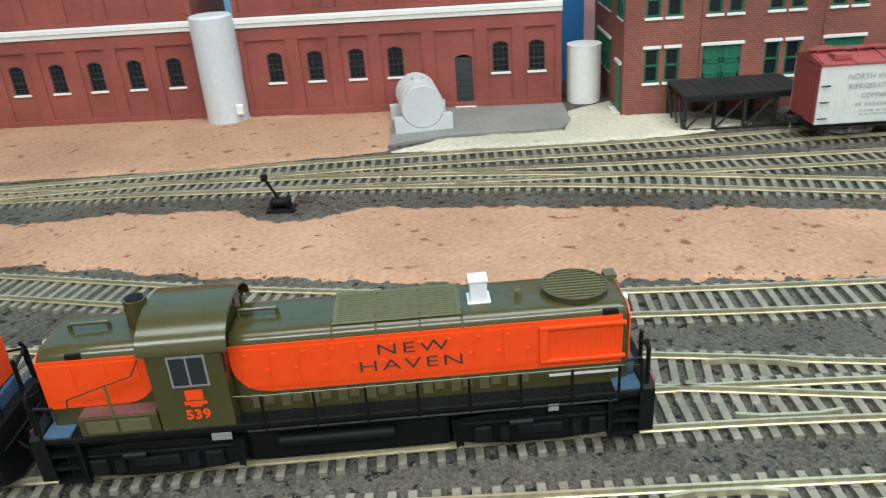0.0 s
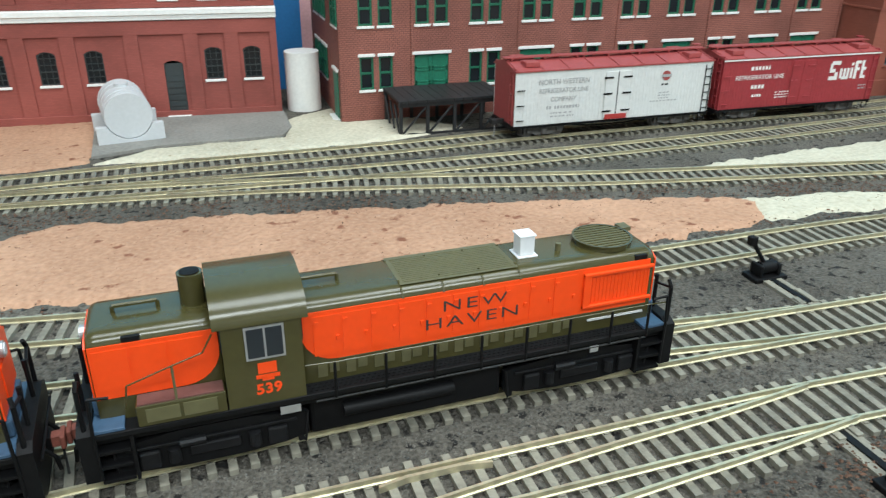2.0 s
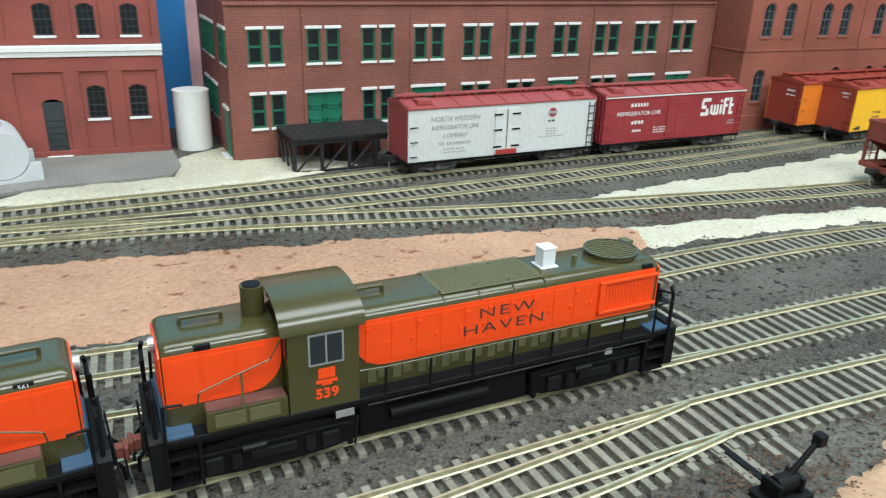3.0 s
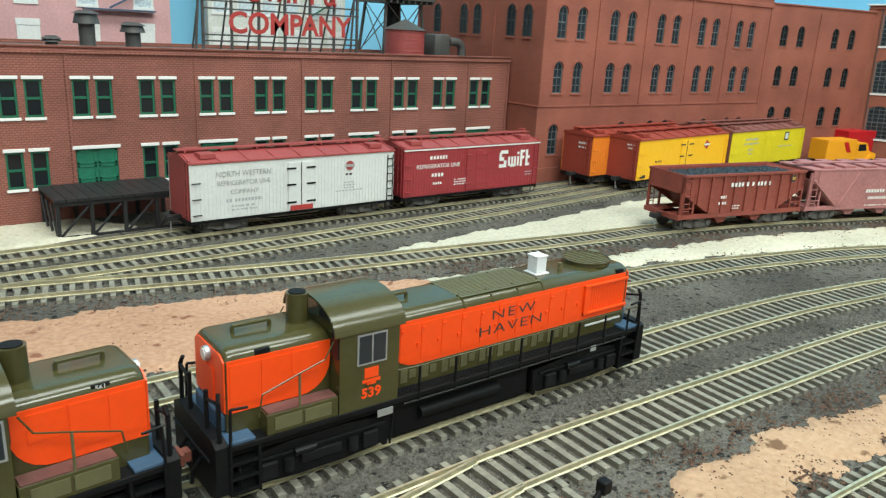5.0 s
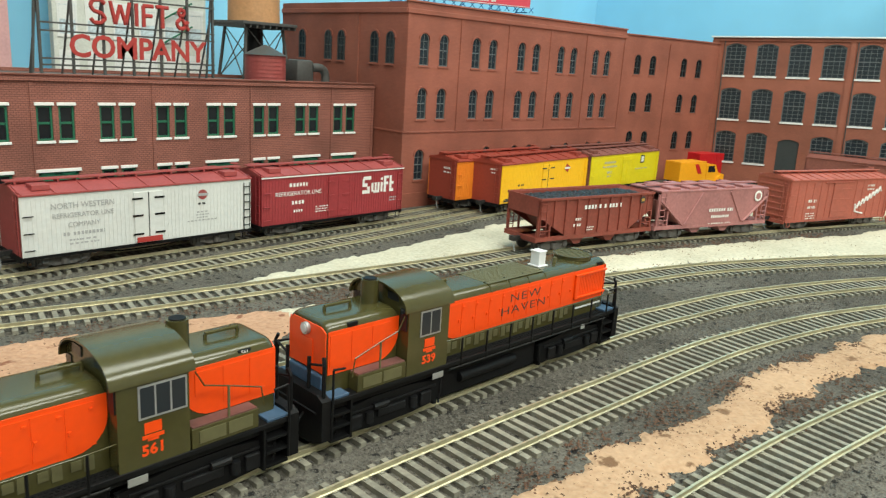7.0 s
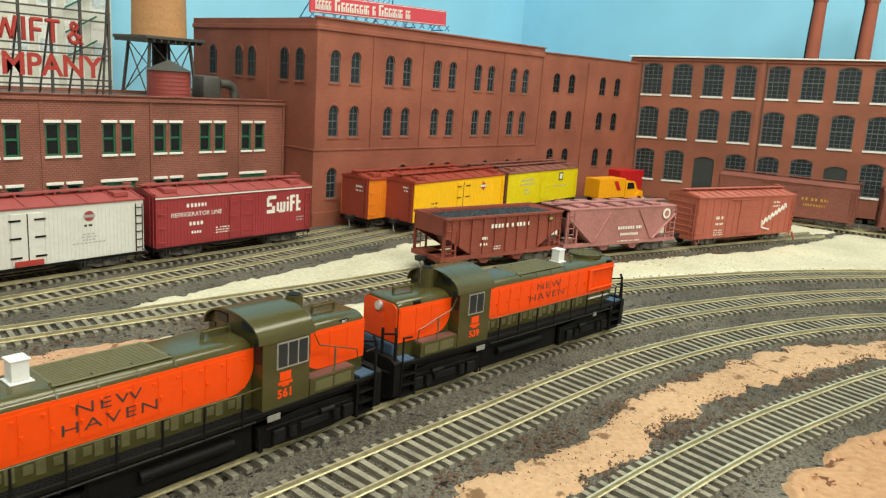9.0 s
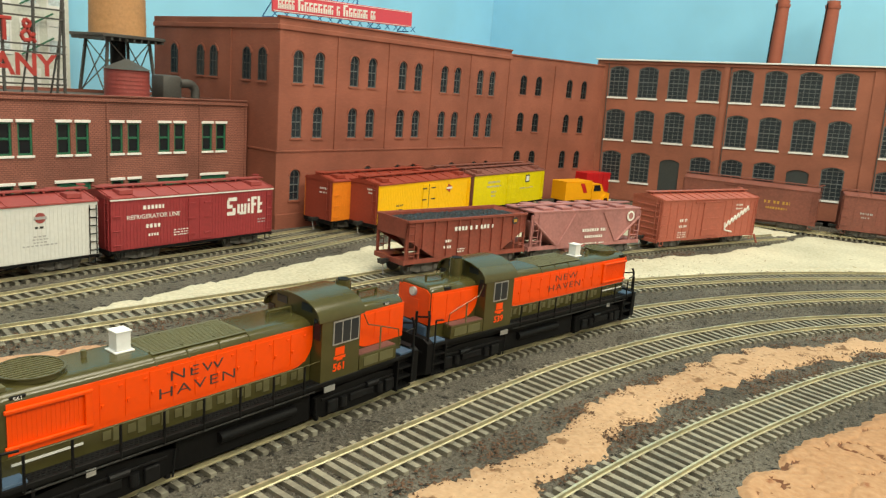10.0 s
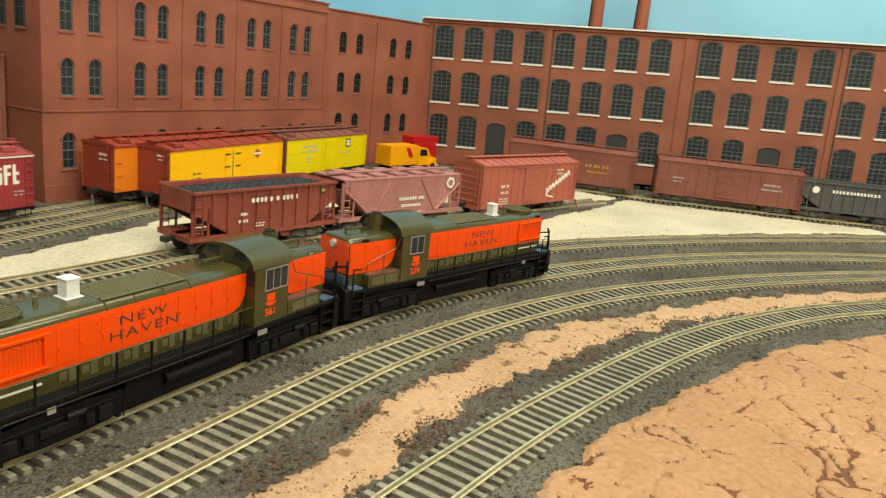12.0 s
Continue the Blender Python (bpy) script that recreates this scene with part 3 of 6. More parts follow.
def window_kit(w, h, rise, frame_mat, glass_mat, cols, rows, sill=None, lintel=None, depth=1.0, bar=0.45, deep=0.9, over=1.2):
    """One glazed sash: frame with bars, pane, sill and lintel; face at y=0, sill line at z=0."""
    win = new("window", None)
    pts = arch_points(w, h, rise)
    bm = prism(pts, depth + 0.5, depth + 0.75, "y")
    part("pane", bm, glass_mat, win)
    bm = bmesh.new()
    t = bar * 1.3
    box(bm, -w / 2, depth - 0.3, 0, -w / 2 + t, depth + 0.5, h - rise)
    box(bm, w / 2 - t, depth - 0.3, 0, w / 2, depth + 0.5, h - rise)
    box(bm, -w / 2 + t, depth - 0.3, 0, w / 2 - t, depth + 0.5, t)
    if rise:
        arc = pts[2:]
        for (p, q), (r, s) in zip(arc, arc[1:]):
            vs = [bm.verts.new(c) for c in ((p, depth - 0.3, q), (r, depth - 0.3, s), (r * 0.82, depth - 0.3, s - t), (p * 0.82, depth - 0.3, q - t))]
            bm.faces.new(vs)
    else:
        box(bm, -w / 2 + t, depth - 0.3, h - t, w / 2 - t, depth + 0.5, h)
    for i in range(1, cols):
        x = -w / 2 + w * i / cols
        box(bm, x - bar / 3, depth - 0.05, t, x + bar / 3, depth + 0.45, h - max(t, rise * 0.25))
    for j in range(1, rows):
        z = h * j / rows
        k = bar * (0.75 if j == rows // 2 else 0.33)
        box(bm, -w / 2 + t, depth - 0.1, z - k, w / 2 - t, depth + 0.42, z + k)
    bmesh.ops.recalc_face_normals(bm, faces=bm.faces[:])
    part("window_frame", bm, frame_mat, win)
    if sill:
        part("window_sill", bx(-w / 2 - over, -deep, -1.6, w / 2 + over, depth, -0.02, bevel=0.15), sill, win)
    if lintel:
        part("lintel", bx(-w / 2 - over, -deep, h + 0.02, w / 2 + over, 0.3, h + 1.9, bevel=0.15), lintel, win)
    return win


def put_windows(kit, parent, spots, rz=0.0):
    """The first spot takes the kit itself, the others its copies."""
    for i, (x, z) in enumerate(spots):
        ob = kit if i == 0 else kit.copy()
        if i:
            scene.collection.objects.link(ob)
            for c in kit.children:
                k = c.copy()
                scene.collection.objects.link(k)
                k.parent = ob
        ob.parent, ob.matrix_basis = parent, at(x, 0, z)


def closed_box(parent, W, D, H, material, roof_mat, T=2.0, x0=0.0):
    """Side walls, back wall, flat roof, and a near-black sheet for the unlit inside behind the windows."""
    part("side_wall", bx(x0, T + 0.01, 0, x0 + T, D, H), material, parent)
    part("side_wall", bx(x0 + W - T, T + 0.01, 0, x0 + W, D, H), material, parent)
    part("back_wall", bx(x0 + T + 0.01, D - T, 0, x0 + W - T - 0.01, D, H), material, parent)
    part("roof", bx(x0 + T + 0.02, T + 0.02, H - 4, x0 + W - T - 0.02, D - T - 0.02, H - 2.5), roof_mat, parent)
    # added sheet, its near-black colour stands for the darkness indoors
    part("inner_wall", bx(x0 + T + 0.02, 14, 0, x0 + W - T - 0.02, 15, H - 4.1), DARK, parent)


# -- packing house: ten bays of paired green sashes --
def packing_house():
    ob = thing("packing_house", at(-12, 0), "two-storey weathered red brick packing house with green sashes", "building")
    H, W = 102, 398
    ups, lows, doors, small = [], [], [], []
    up_k, low_k = (9.4, 21.5), (9.4, 22.5)
    holes = []
    for i in range(10):
        x = 12 + i * 38.0
        for k in (6.0, 19.0):
            ups.append((x + k, 62.5))
            holes.append((x + k - 4.7, x + k + 4.7, 62.5, 84.0))
        if i in (1, 3, 6, 8, 9):
            dx = x + 12.5
            doors.append((dx, 14.0))
            holes.append((dx - 12, dx + 12, 14.0, 43.0))
        else:
            for k in (6.0, 19.0):
                lows.append((x + k, 21.5))
                holes.append((x + k - 4.7, x + k + 4.7, 21.5, 43.0))
    holed_wall(W, H, 2.0, holes, BRICK_P, ob, "front_wall")
    closed_box(ob, W, 110, H, BRICK_P, ROOFING)
    put_windows(window_kit(9.4, 21.5, 0, GREEN, GLASS, 1, 2, WHITE, WHITE, bar=0.95, over=0.9), ob, ups)
    put_windows(window_kit(9.4, 21.5, 0, GREEN, GLASS, 1, 2, WHITE, WHITE, bar=0.95, over=0.9), ob, lows)
    for x, z in doors:
        d = part("door", bx(x - 12, 0.9, z, x + 12, 1.6, z + 29), GREEN_L, ob, "green panelled freight door")
        for s in (-1, 1):
            for r in range(3):
                bm = bmesh.new()
                a, b = x + (s < 0) * -11.4 + (s > 0) * 0.6, x + (s < 0) * -0.6 + (s > 0) * 11.4
                z0, z1 = z + 1 + r * 9.4, z + 9.4 + r * 9.4
                box(bm, a, 0.5, z0, b, 0.9, z0 + 1.0); box(bm, a, 0.5, z1 - 1.0, b, 0.9, z1)
                box(bm, a, 0.5, z0, a + 1.2, 0.9, z1); box(bm, b - 1.2, 0.5, z0, b, 0.9, z1)
                part("door_panel", bm, GREEN_L, d)
        part("lintel", bx(x - 13.6, -0.9, z + 29.02, x + 13.6, 0.3, z + 31, bevel=0.15), WHITE, ob)
    for x in (0, 48, 124, 200, 276, 352, 396):
        part("pilaster", bx(x + 0.1, -0.7, 0, x + 2.2, -0.02, H - 4), BRICK_P, ob)
    part("cornice", bx(-0.8, -1.2, H - 3.6, W + 0.8, -0.03, H - 1.6, bevel=0.3), BRICK_P, ob)
    part("coping", bx(-0.6, -1.0, H + 0.02, W + 0.6, 2.6, H + 1.0, bevel=0.2), BRICK_P, ob)
    part("base_course", bx(0.05, -0.6, 0, W, -0.03, 11.5, bevel=0.2), BRICK_P, ob)
    # the side that looks down the alley
    side = new("alley_side"); side.parent = ob; side.matrix_basis = at(0, 110, 0, -90)
    kit = window_kit(9.4, 21.5, 0, GREEN, GLASS, 1, 2, WHITE, WHITE, depth=-0.8, bar=0.95, over=0.9)
    put_windows(kit, side, [(x, z) for z in (21.5, 62.5) for x in (22, 34, 50, 62, 94, 105) if not (z < 50 and x > 90)])
    part("door", bx(90, -0.8, 2, 104, -0.05, 33), GREEN_L, side, "green side door")
    part("lintel", bx(88.6, -1.6, 33.1, 105.4, -0.05, 35), WHITE, side)
    part("door_step", bx(88, -5, -1, 106, -0.1, 2, bevel=0.2), WHITE, side)


packing_house()


# -- tall warehouse with paired arched windows --
def warehouse():
    W, H = 318, 170
    ob = thing("warehouse", at(387, -37, 0, -2.7), "four-storey brown-red brick warehouse with arched windows", "building")
    holes, spots = [], []
    pairs = [(20.0, 42.5), (82.5, 104.5), (144.5, 166.5), (205.5, 226.5), (265.0, 286.5)]
    for z, h in ((120.5, 26.0), (76.0, 26.0)):
        for p in pairs:
            for x in p:
                spots.append((x, z)); holes.append((x - 5.2, x + 5.2, z, z + h, 5.0))
    for i, p in enumerate(pairs):
        for x in p:
            if (i, x) in ((0, 42.5), (1, 82.5), (3, 205.5)):
                continue
            spots.append((x, 24.0)); holes.append((x - 5.2, x + 5.2, 24, 50.0, 5.0))
    doors = [(93.0, 26.0), (215.0, 26.0)]
    for x, w in doors:
        holes.append((x - w / 2, x + w / 2, 14.0, 52.0, 4.0))
    holes = [h for i, h in enumerate(holes) if not any(h is not g and h[0] < g[1] and g[0] < h[1] and h[2] < g[3] and g[2] < h[3] for g in holes[:i])]
    spots = [s for s in spots if any(abs((h[0] + h[1]) / 2 - s[0]) < 0.1 and h[2] == s[1] for h in holes)]
    holed_wall(W, H, 2.0, holes, BRICK_T, ob, "front_wall")
    closed_box(ob, W, 185, H, BRICK_T, ROOFING)
    put_windows(window_kit(10.4, 26.0, 5.0, FRAME_M, GLASS_M, 2, 4, BRICK_T, None, bar=0.6, deep=0.7, over=1.4), ob, spots)
    hood = prism([(math.cos(a) * r, 20.8 + math.sin(a) * r) for r, rng in ((5.4, range(9)), (6.9, range(8, -1, -1))) for a in [math.pi * k / 8 for k in rng]], -0.6, -0.02, "y")
    first = part("window_hood", hood, BRICK_T, ob, m=at(spots[0][0], 0, spots[0][1]))
    for x, z in spots[1:]:
        again(first, ob, at(x, 0, z))
    for x, w in doors:
        d = part("door", bx(x - w / 2, 1.0, 14, x + w / 2, 1.7, 52), DARKFRAME, ob, "grey arched freight door")
        for k in range(1, 5):
            part("door_board", bx(x - w / 2 + w * k / 5 - 0.2, 0.8, 15, x - w / 2 + w * k / 5 + 0.2, 1.0, 49), DARKFRAME, d)
    for x in (0.2, 61.5, 124, 186, 246, 315.6):
        part("pilaster", bx(x, -0.8, 66, x + 2.2, -0.02, 165), BRICK_T, ob)
    part("string_course", bx(-0.4, -0.6, 64.5, W + 0.4, -0.03, 66.0, bevel=0.2), BRICK_T, ob)
    part("cornice", bx(-0.8, -1.4, H - 9, W + 0.8, -0.04, H - 5, bevel=0.5), BRICK_T, ob)
    part("coping", bx(-0.8, -1.2, H + 0.02, W + 0.8, 2.4, H + 1.6, bevel=0.3), BRICK_T, ob)
    part("base_course", bx(0.05, -0.8, 0, W, -0.03, 13, bevel=0.3), BRICK_T, ob)
    side = new("west_side"); side.parent = ob; side.matrix_basis = at(0, 185, 0, -90)
    kit = window_kit(10.4, 26.0, 5.0, DARKFRAME, GLASS_M, 2, 4, BRICK_T, None, depth=-0.7, bar=0.6, deep=1.4, over=1.4)
    put_windows(kit, side, [(185 - d, 120.5) for d in (20, 41, 88, 108, 150)])
    hood2 = part("window_hood", prism([(math.cos(a) * r, 20.8 + math.sin(a) * r) for r, rng in ((5.4, range(9)), (6.9, range(8, -1, -1))) for a in [math.pi * k / 8 for k in rng]], -0.9, -0.02, "y"), BRICK_T, side, m=at(165, 0, 120.5))
    for d in (41, 88, 108, 150):
        again(hood2, side, at(185 - d, 0, 120.5))
    part("cornice", bx(0, -1.4, H - 9, 185, -0.04, H - 5, bevel=0.5), BRICK_T, side)
    part("string_course", bx(0, -0.6, 64.5, 185, -0.03, 66.0, bevel=0.2), BRICK_T, side)
    part("pilaster", bx(120, -0.8, 66, 122, -0.02, 165), BRICK_T, side)


warehouse()


# -- linking wing and the long mill --
def mill_wing():
    ob = thing("mill_wing", at(702, -44, 0, -11.8), "brown-red brick linking wing with small arched windows", "building")
    W, H = 182, 166
    spots = [(x, z) for z in (124, 82, 38) for x in (36, 62, 118, 146)]
    holed_wall(W, H, 2.0, [(x - 5.4, x + 5.4, z, z + 22, 5.2) for x, z in spots], BRICK_T, ob, "front_wall")
    closed_box(ob, W, 60, H, BRICK_T, ROOFING)
    put_windows(window_kit(10.8, 22.0, 5.2, DARKFRAME, GLASS, 2, 3, BRICK_T, None, bar=0.6, deep=0.6), ob, spots)
    part("pilaster", bx(88, -1.0, 0, 92, -0.02, H - 6), BRICK_T, ob)
    part("coping", bx(0, -1.2, H + 0.02, W, 2.4, H + 1.6, bevel=0.3), BRICK_T, ob)


def long_mill():
    a = math.degrees(math.atan2(-530 + 77, 975 - 880))
    ob = thing("brick_mill", at(880, -77, 0, a, ry=-1.6), "long orange-brown brick mill with rows of big windows", "building")
    W, H = 760, 174
    spots, holes = [], []
    bays = [28 + 36.4 * k for k in range(8)] + [338 + 39.2 * k for k in range(8)] + [664 + 39.2 * k for k in range(3)]
    rows = ((129.5, 40.0), (76.5, 40.0), (24.0, 38.0))
    for z, h in rows:
        for x in bays:
            if z < 30 and bays.index(x) in (2, 6, 10, 14):
                continue
            spots.append((x, z)); holes.append((x - 12, x + 12, z, z + 38, 3.6))
    doors = [bays[k] for k in (2, 6, 10, 14) if k < len(bays)]
    for x in doors:
        holes.append((x - 12, x + 12, 6.0, 56.0, 3.6))
    holed_wall(W, H, 2.5, holes, BRICK_M, ob, "front_wall")
    closed_box(ob, W, 70, H, BRICK_M, ROOFING, T=2.5)
    put_windows(window_kit(24, 38, 3.6, FRAME_M, GLASS_M, 4, 8, None, None, depth=1.3, bar=0.8), ob, spots)
    s0 = part("window_sill", bx(-13.2, -1.2, -2.2, 13.2, -0.02, 0.0, bevel=0.2), PALETRIM, ob, m=at(spots[0][0], 0, spots[0][1]))
    for x, z in spots[1:]:
        again(s0, ob, at(x, 0, z))
    for x in doors:
        part("door", bx(x - 12, 1.4, 6, x + 12, 2.0, 56), DARKFRAME, ob, "tall dark arched doorway")
    for i, x in enumerate(bays):
        if i % 8 in (0, 4):
            part("pilaster", bx(x - 21.5 - 7 * (i % 8 == 0), -1.3, 0, x - 16.0 - 5 * (i % 8 == 0), -0.03, H - 3), BRICK_M, ob)
            part("downpipe", tb((x - 13.5, -1.0, 2), (x - 13.5, -1.0, H - 4), 0.6, seg=8), VENT, ob)
    part("coping", bx(-2, -4.5, H + 0.05, W + 2, 8, H + 1.8, bevel=0.3), PALETRIM, ob, "pale stone coping under the eaves")
    part("cornice", bx(0, -1.6, H - 4, W, -0.04, H - 0.5, bevel=0.4), BRICK_M, ob)


mill_wing()
long_mill()


# -- long low warehouse at the left, in two sections, with white band courses --
def panel_house(name, x, y, rz, W, wins, label, H=150.0, door=None, upper=()):
    ob = thing(name, at(x, y, 0, rz), label, "building")
    holes, spots = [], []
    for u in wins:
        spots.append((u, 26.0)); holes.append((u - 5.6, u + 5.6, 26.0, 47.0, 2.0))
    for u in upper:
        spots.append((u, 78.0)); holes.append((u - 5.2, u + 5.2, 78.0, 97.0, 2.0))
    if door:
        holes.append((door - 6, door + 6, 3.0, 39.0, 2.0))
    holed_wall(W, H, 2.0, holes, BRICK_L, ob, "front_wall")
    closed_box(ob, W, 70, H, BRICK_L, ROOFING)
    low = [s for s in spots if s[1] < 50]
    put_windows(window_kit(11.2, 21, 2, DARKFRAME, GLASS, 3, 5, WHITE, None, bar=0.55, deep=0.9), ob, low)
    if upper:
        put_windows(window_kit(10.4, 19, 2, DARKFRAME, GLASS, 3, 4, WHITE, None, bar=0.55, deep=0.9), ob, [s for s in spots if s[1] > 50])
    if door:
        d = part("door", bx(door - 6, 0.8, 3, door + 6, 1.5, 37.2), DARKFRAME, ob, "grey plank door")
        for k in range(6):
            part("door_panel", bx(door - 4.6, 0.45, 4.5 + k * 4.2, door + 4.6, 0.8, 7.9 + k * 4.2), DARKFRAME, d)
        part("door_step", bx(door - 7.5, -2.5, 0, door + 7.5, -0.05, 3, bevel=0.3), WHITE, ob)
    # raised piers leave a recessed panel round each opening
    edges = sorted(wins + ([door] if door else []))
    mids = [(a + b) / 2 for a, b in zip(edges, edges[1:])]
    pier = [0.0] + mids + [W]
    for i, u in enumerate(pier):
        w = 4.4
        a, b = max(0.1, u - w), min(W - 0.1, u + w)
        part("pier", bx(a, -1.3, 6, b, -0.02, 56), BRICK_L, ob)
        part("pier", bx(a, -1.3, 76, b, -0.02, 118), BRICK_L, ob)
    part("frieze", bx(0.05, -1.3, 56.02, W - 0.05, -0.02, 64.5, bevel=0.1), BRICK_L, ob)
    part("plinth", bx(0.05, -1.6, 0, W - 0.05, -0.02, 5.98, bevel=0.2), BRICK_L, ob)
    part("band_course", prism([(-0.02, 64.6), (-2.2, 65.4), (-2.2, 68.0), (-3.2, 68.6), (-3.2, 71.5), (-0.02, 72.6)], -0.5, W + 0.5, "x"), WHITE, ob, "white painted band course")
    part("frieze", bx(0.05, -1.3, 72.7, W - 0.05, -0.02, 75.9), BRICK_L, ob)
    part("cornice", prism([(-0.02, H - 8), (-2.4, H - 6), (-3.4, H - 1), (-0.02, H)], -0.5, W + 0.5, "x"), WHITE, ob)


panel_house("panel_warehouse", -274, 55, -4.3, 228, [24.5, 54.0, 84.0, 112.0, 186.0, 211.0], "oxide-red brick warehouse with recessed panels and white band", door=160.0, upper=[162.0, 186.0, 211.0])
panel_house("panel_warehouse", -560, 69, -2.4, 256, [22.0, 53.0, 84.0, 114.5, 145.5, 175.0, 205.0, 235.0], "oxide-red brick warehouse section beside the pale silo")

# ---- round the buildings ----
def silo():
    ob = thing("silo", at(-289, 50), "tall pale grey cylindrical silo between warehouses", "silo")
    part("shell", tb((0, 0, 0), (0, 0, 75), 15.0, seg=40), SILO, ob, smooth=True)
    part("base_ring", tb((0, 0, 0), (0, 0, 1.8), 16.4, seg=40), SILO, ob, smooth=True)
    part("roof", tb((0, 0, 75), (0, 0, 76.5), 15.0, 13.6, seg=40), SILO, ob, smooth=True)
    part("hatch", bx(10.5, -13.5, 8, 15.5, -10, 15, bevel=0.5), WHITE, ob)


def white_tank():
    ob = thing("upright_tank", at(-30, 46), "plain white upright cylinder tank on sandy ground", "tank")
    part("shell", tb((0, 0, 0.8), (0, 0, 40), 11.8, seg=40), WHITE, ob, smooth=True)
    part("rim", tb((0, 0, 40), (0, 0, 41), 12.0, seg=40), WHITE, ob, smooth=True)


def fuel_tank():
    ob = thing("fuel_tank", at(-145, 6, 2.3, 9), "light grey horizontal fuel tank on saddle supports", "tank")
    bm = tb((0, -16, 15.6), (0, 24, 15.6), 13.7, seg=44)
    part("shell", bm, GREY_PL, ob, smooth=True)
    part("head", tb((0, -18.5, 15.6), (0, -16, 15.6), 13.4, 13.7, seg=44), GREY_PL, ob, smooth=True)
    part("head", tb((0, 24, 15.6), (0, 26.5, 15.6), 13.7, 12.4, seg=44), GREY_PL, ob, smooth=True)
    for y in (-15, -8, 4, 14, 23):
        part("band", tb((0, y - 0.5, 15.6), (0, y + 0.5, 15.6), 14.0, seg=44), GREY_PL, ob, smooth=True)
    for y in (-19.5, 15):
        prof = [(-19, 0), (19, 0), (19, 10), (12.8, 10)] + [(math.cos(a) * 13.9, 15.6 + math.sin(a) * 13.9) for a in [math.radians(-25 - 130 * k / 10) for k in range(11)]] + [(-12.8, 10), (-19, 10)]
        part("saddle", prism(prof, y, y + 5.5, "y"), GREY_PL, ob)
    part("manway", tb((0, 4, 28.8), (0, 4, 31), 4.0, seg=20), GREY_PL, ob, smooth=True)


def loading_dock():
    ob = thing("loading_dock", at(16, -44), "black timber loading dock with cross-braced posts", "dock")
    W, D, H = 72, 42, 23
    for k in range(12):
        part("plank", bx(k * W / 12 + 0.15, 0, H - 1.6, (k + 1) * W / 12 - 0.15, D, H + 0.02 * (k % 3)), BLACKWOOD, ob)
    for y in (1.2, D - 3):
        part("beam", bx(0, y, H - 4.2, W, y + 1.8, H - 1.65), BLACKWOOD, ob)
        for x in (0.5, 18, 36, 54, 70):
            part("post", bx(x, y, -1, x + 2.0, y + 1.8, H - 4.25), BLACKWOOD, ob)
        if y < 5:
            for x in (2.5, 20, 38, 56):
                part("brace", rod([(x, y + 0.2, 2), (x + 15, y + 0.2, H - 5)], 0.75), BLACKWOOD, ob)
                part("sill_beam", bx(x, y - 0.1, 0.2, x + 15.4, y + 1.4, 1.9), BLACKWOOD, ob)
    for y in (4, 16, 28):
        part("brace", rod([(0.8, y, 2), (0.8, y + 10, H - 5)], 0.75), BLACKWOOD, ob)


def switch_stand(x, y, rz, label, lever=40):
    ob = thing("switch_stand", at(x, y, 0, rz), label, "switch stand", "ground throws")
    part("base", bx(-7.5, -4.5, -0.6, 7.5, 4.5, 2.2, bevel=0.4), BLACK, ob)
    part("cheek", bx(-5, -3.2, 2.22, -3.4, 3.2, 7, bevel=0.5), BLACK, ob)
    part("cheek", bx(3.4, -3.2, 2.22, 5, 3.2, 7, bevel=0.5), BLACK, ob)
    part("hub", tb((-3.35, 0, 5), (3.35, 0, 5), 2.6, seg=18), BLACK, ob, smooth=True)
    q = (math.sin(radians(lever)) * 15, -0.4, 5 + math.cos(radians(lever)) * 15)
    arm = part("lever", tb((0, 0, 5), q, 0.85, seg=8), BLACK, ob)
    part("weight", bx(q[0] - 1.6, -1.9, q[2] - 1.8, q[0] + 1.6, 1.1, q[2] + 1.8, bevel=0.5), BLACK, arm)
    part("throw_bar", bx(-1.2, 4.6, 0.2, 1.2, 24, 2.0), BLACK, ob)
    part("long_tie", bx(-4.2, 3, -0.4, -1.4, 27, 1.6), TIE, ob)
    part("long_tie", bx(1.4, 3, -0.4, 4.2, 27, 1.6), TIE, ob)


silo()
white_tank()
fuel_tank()
loading_dock()
switch_stand(-211, -134, 0, "black ground throw on dark ballast by red earth", -25)
switch_stand(104, -274, 180, "black ground throw beside the main turnout", 35)
switch_stand(58, -384, 0, "black ground throw beside the near turnout", 42)


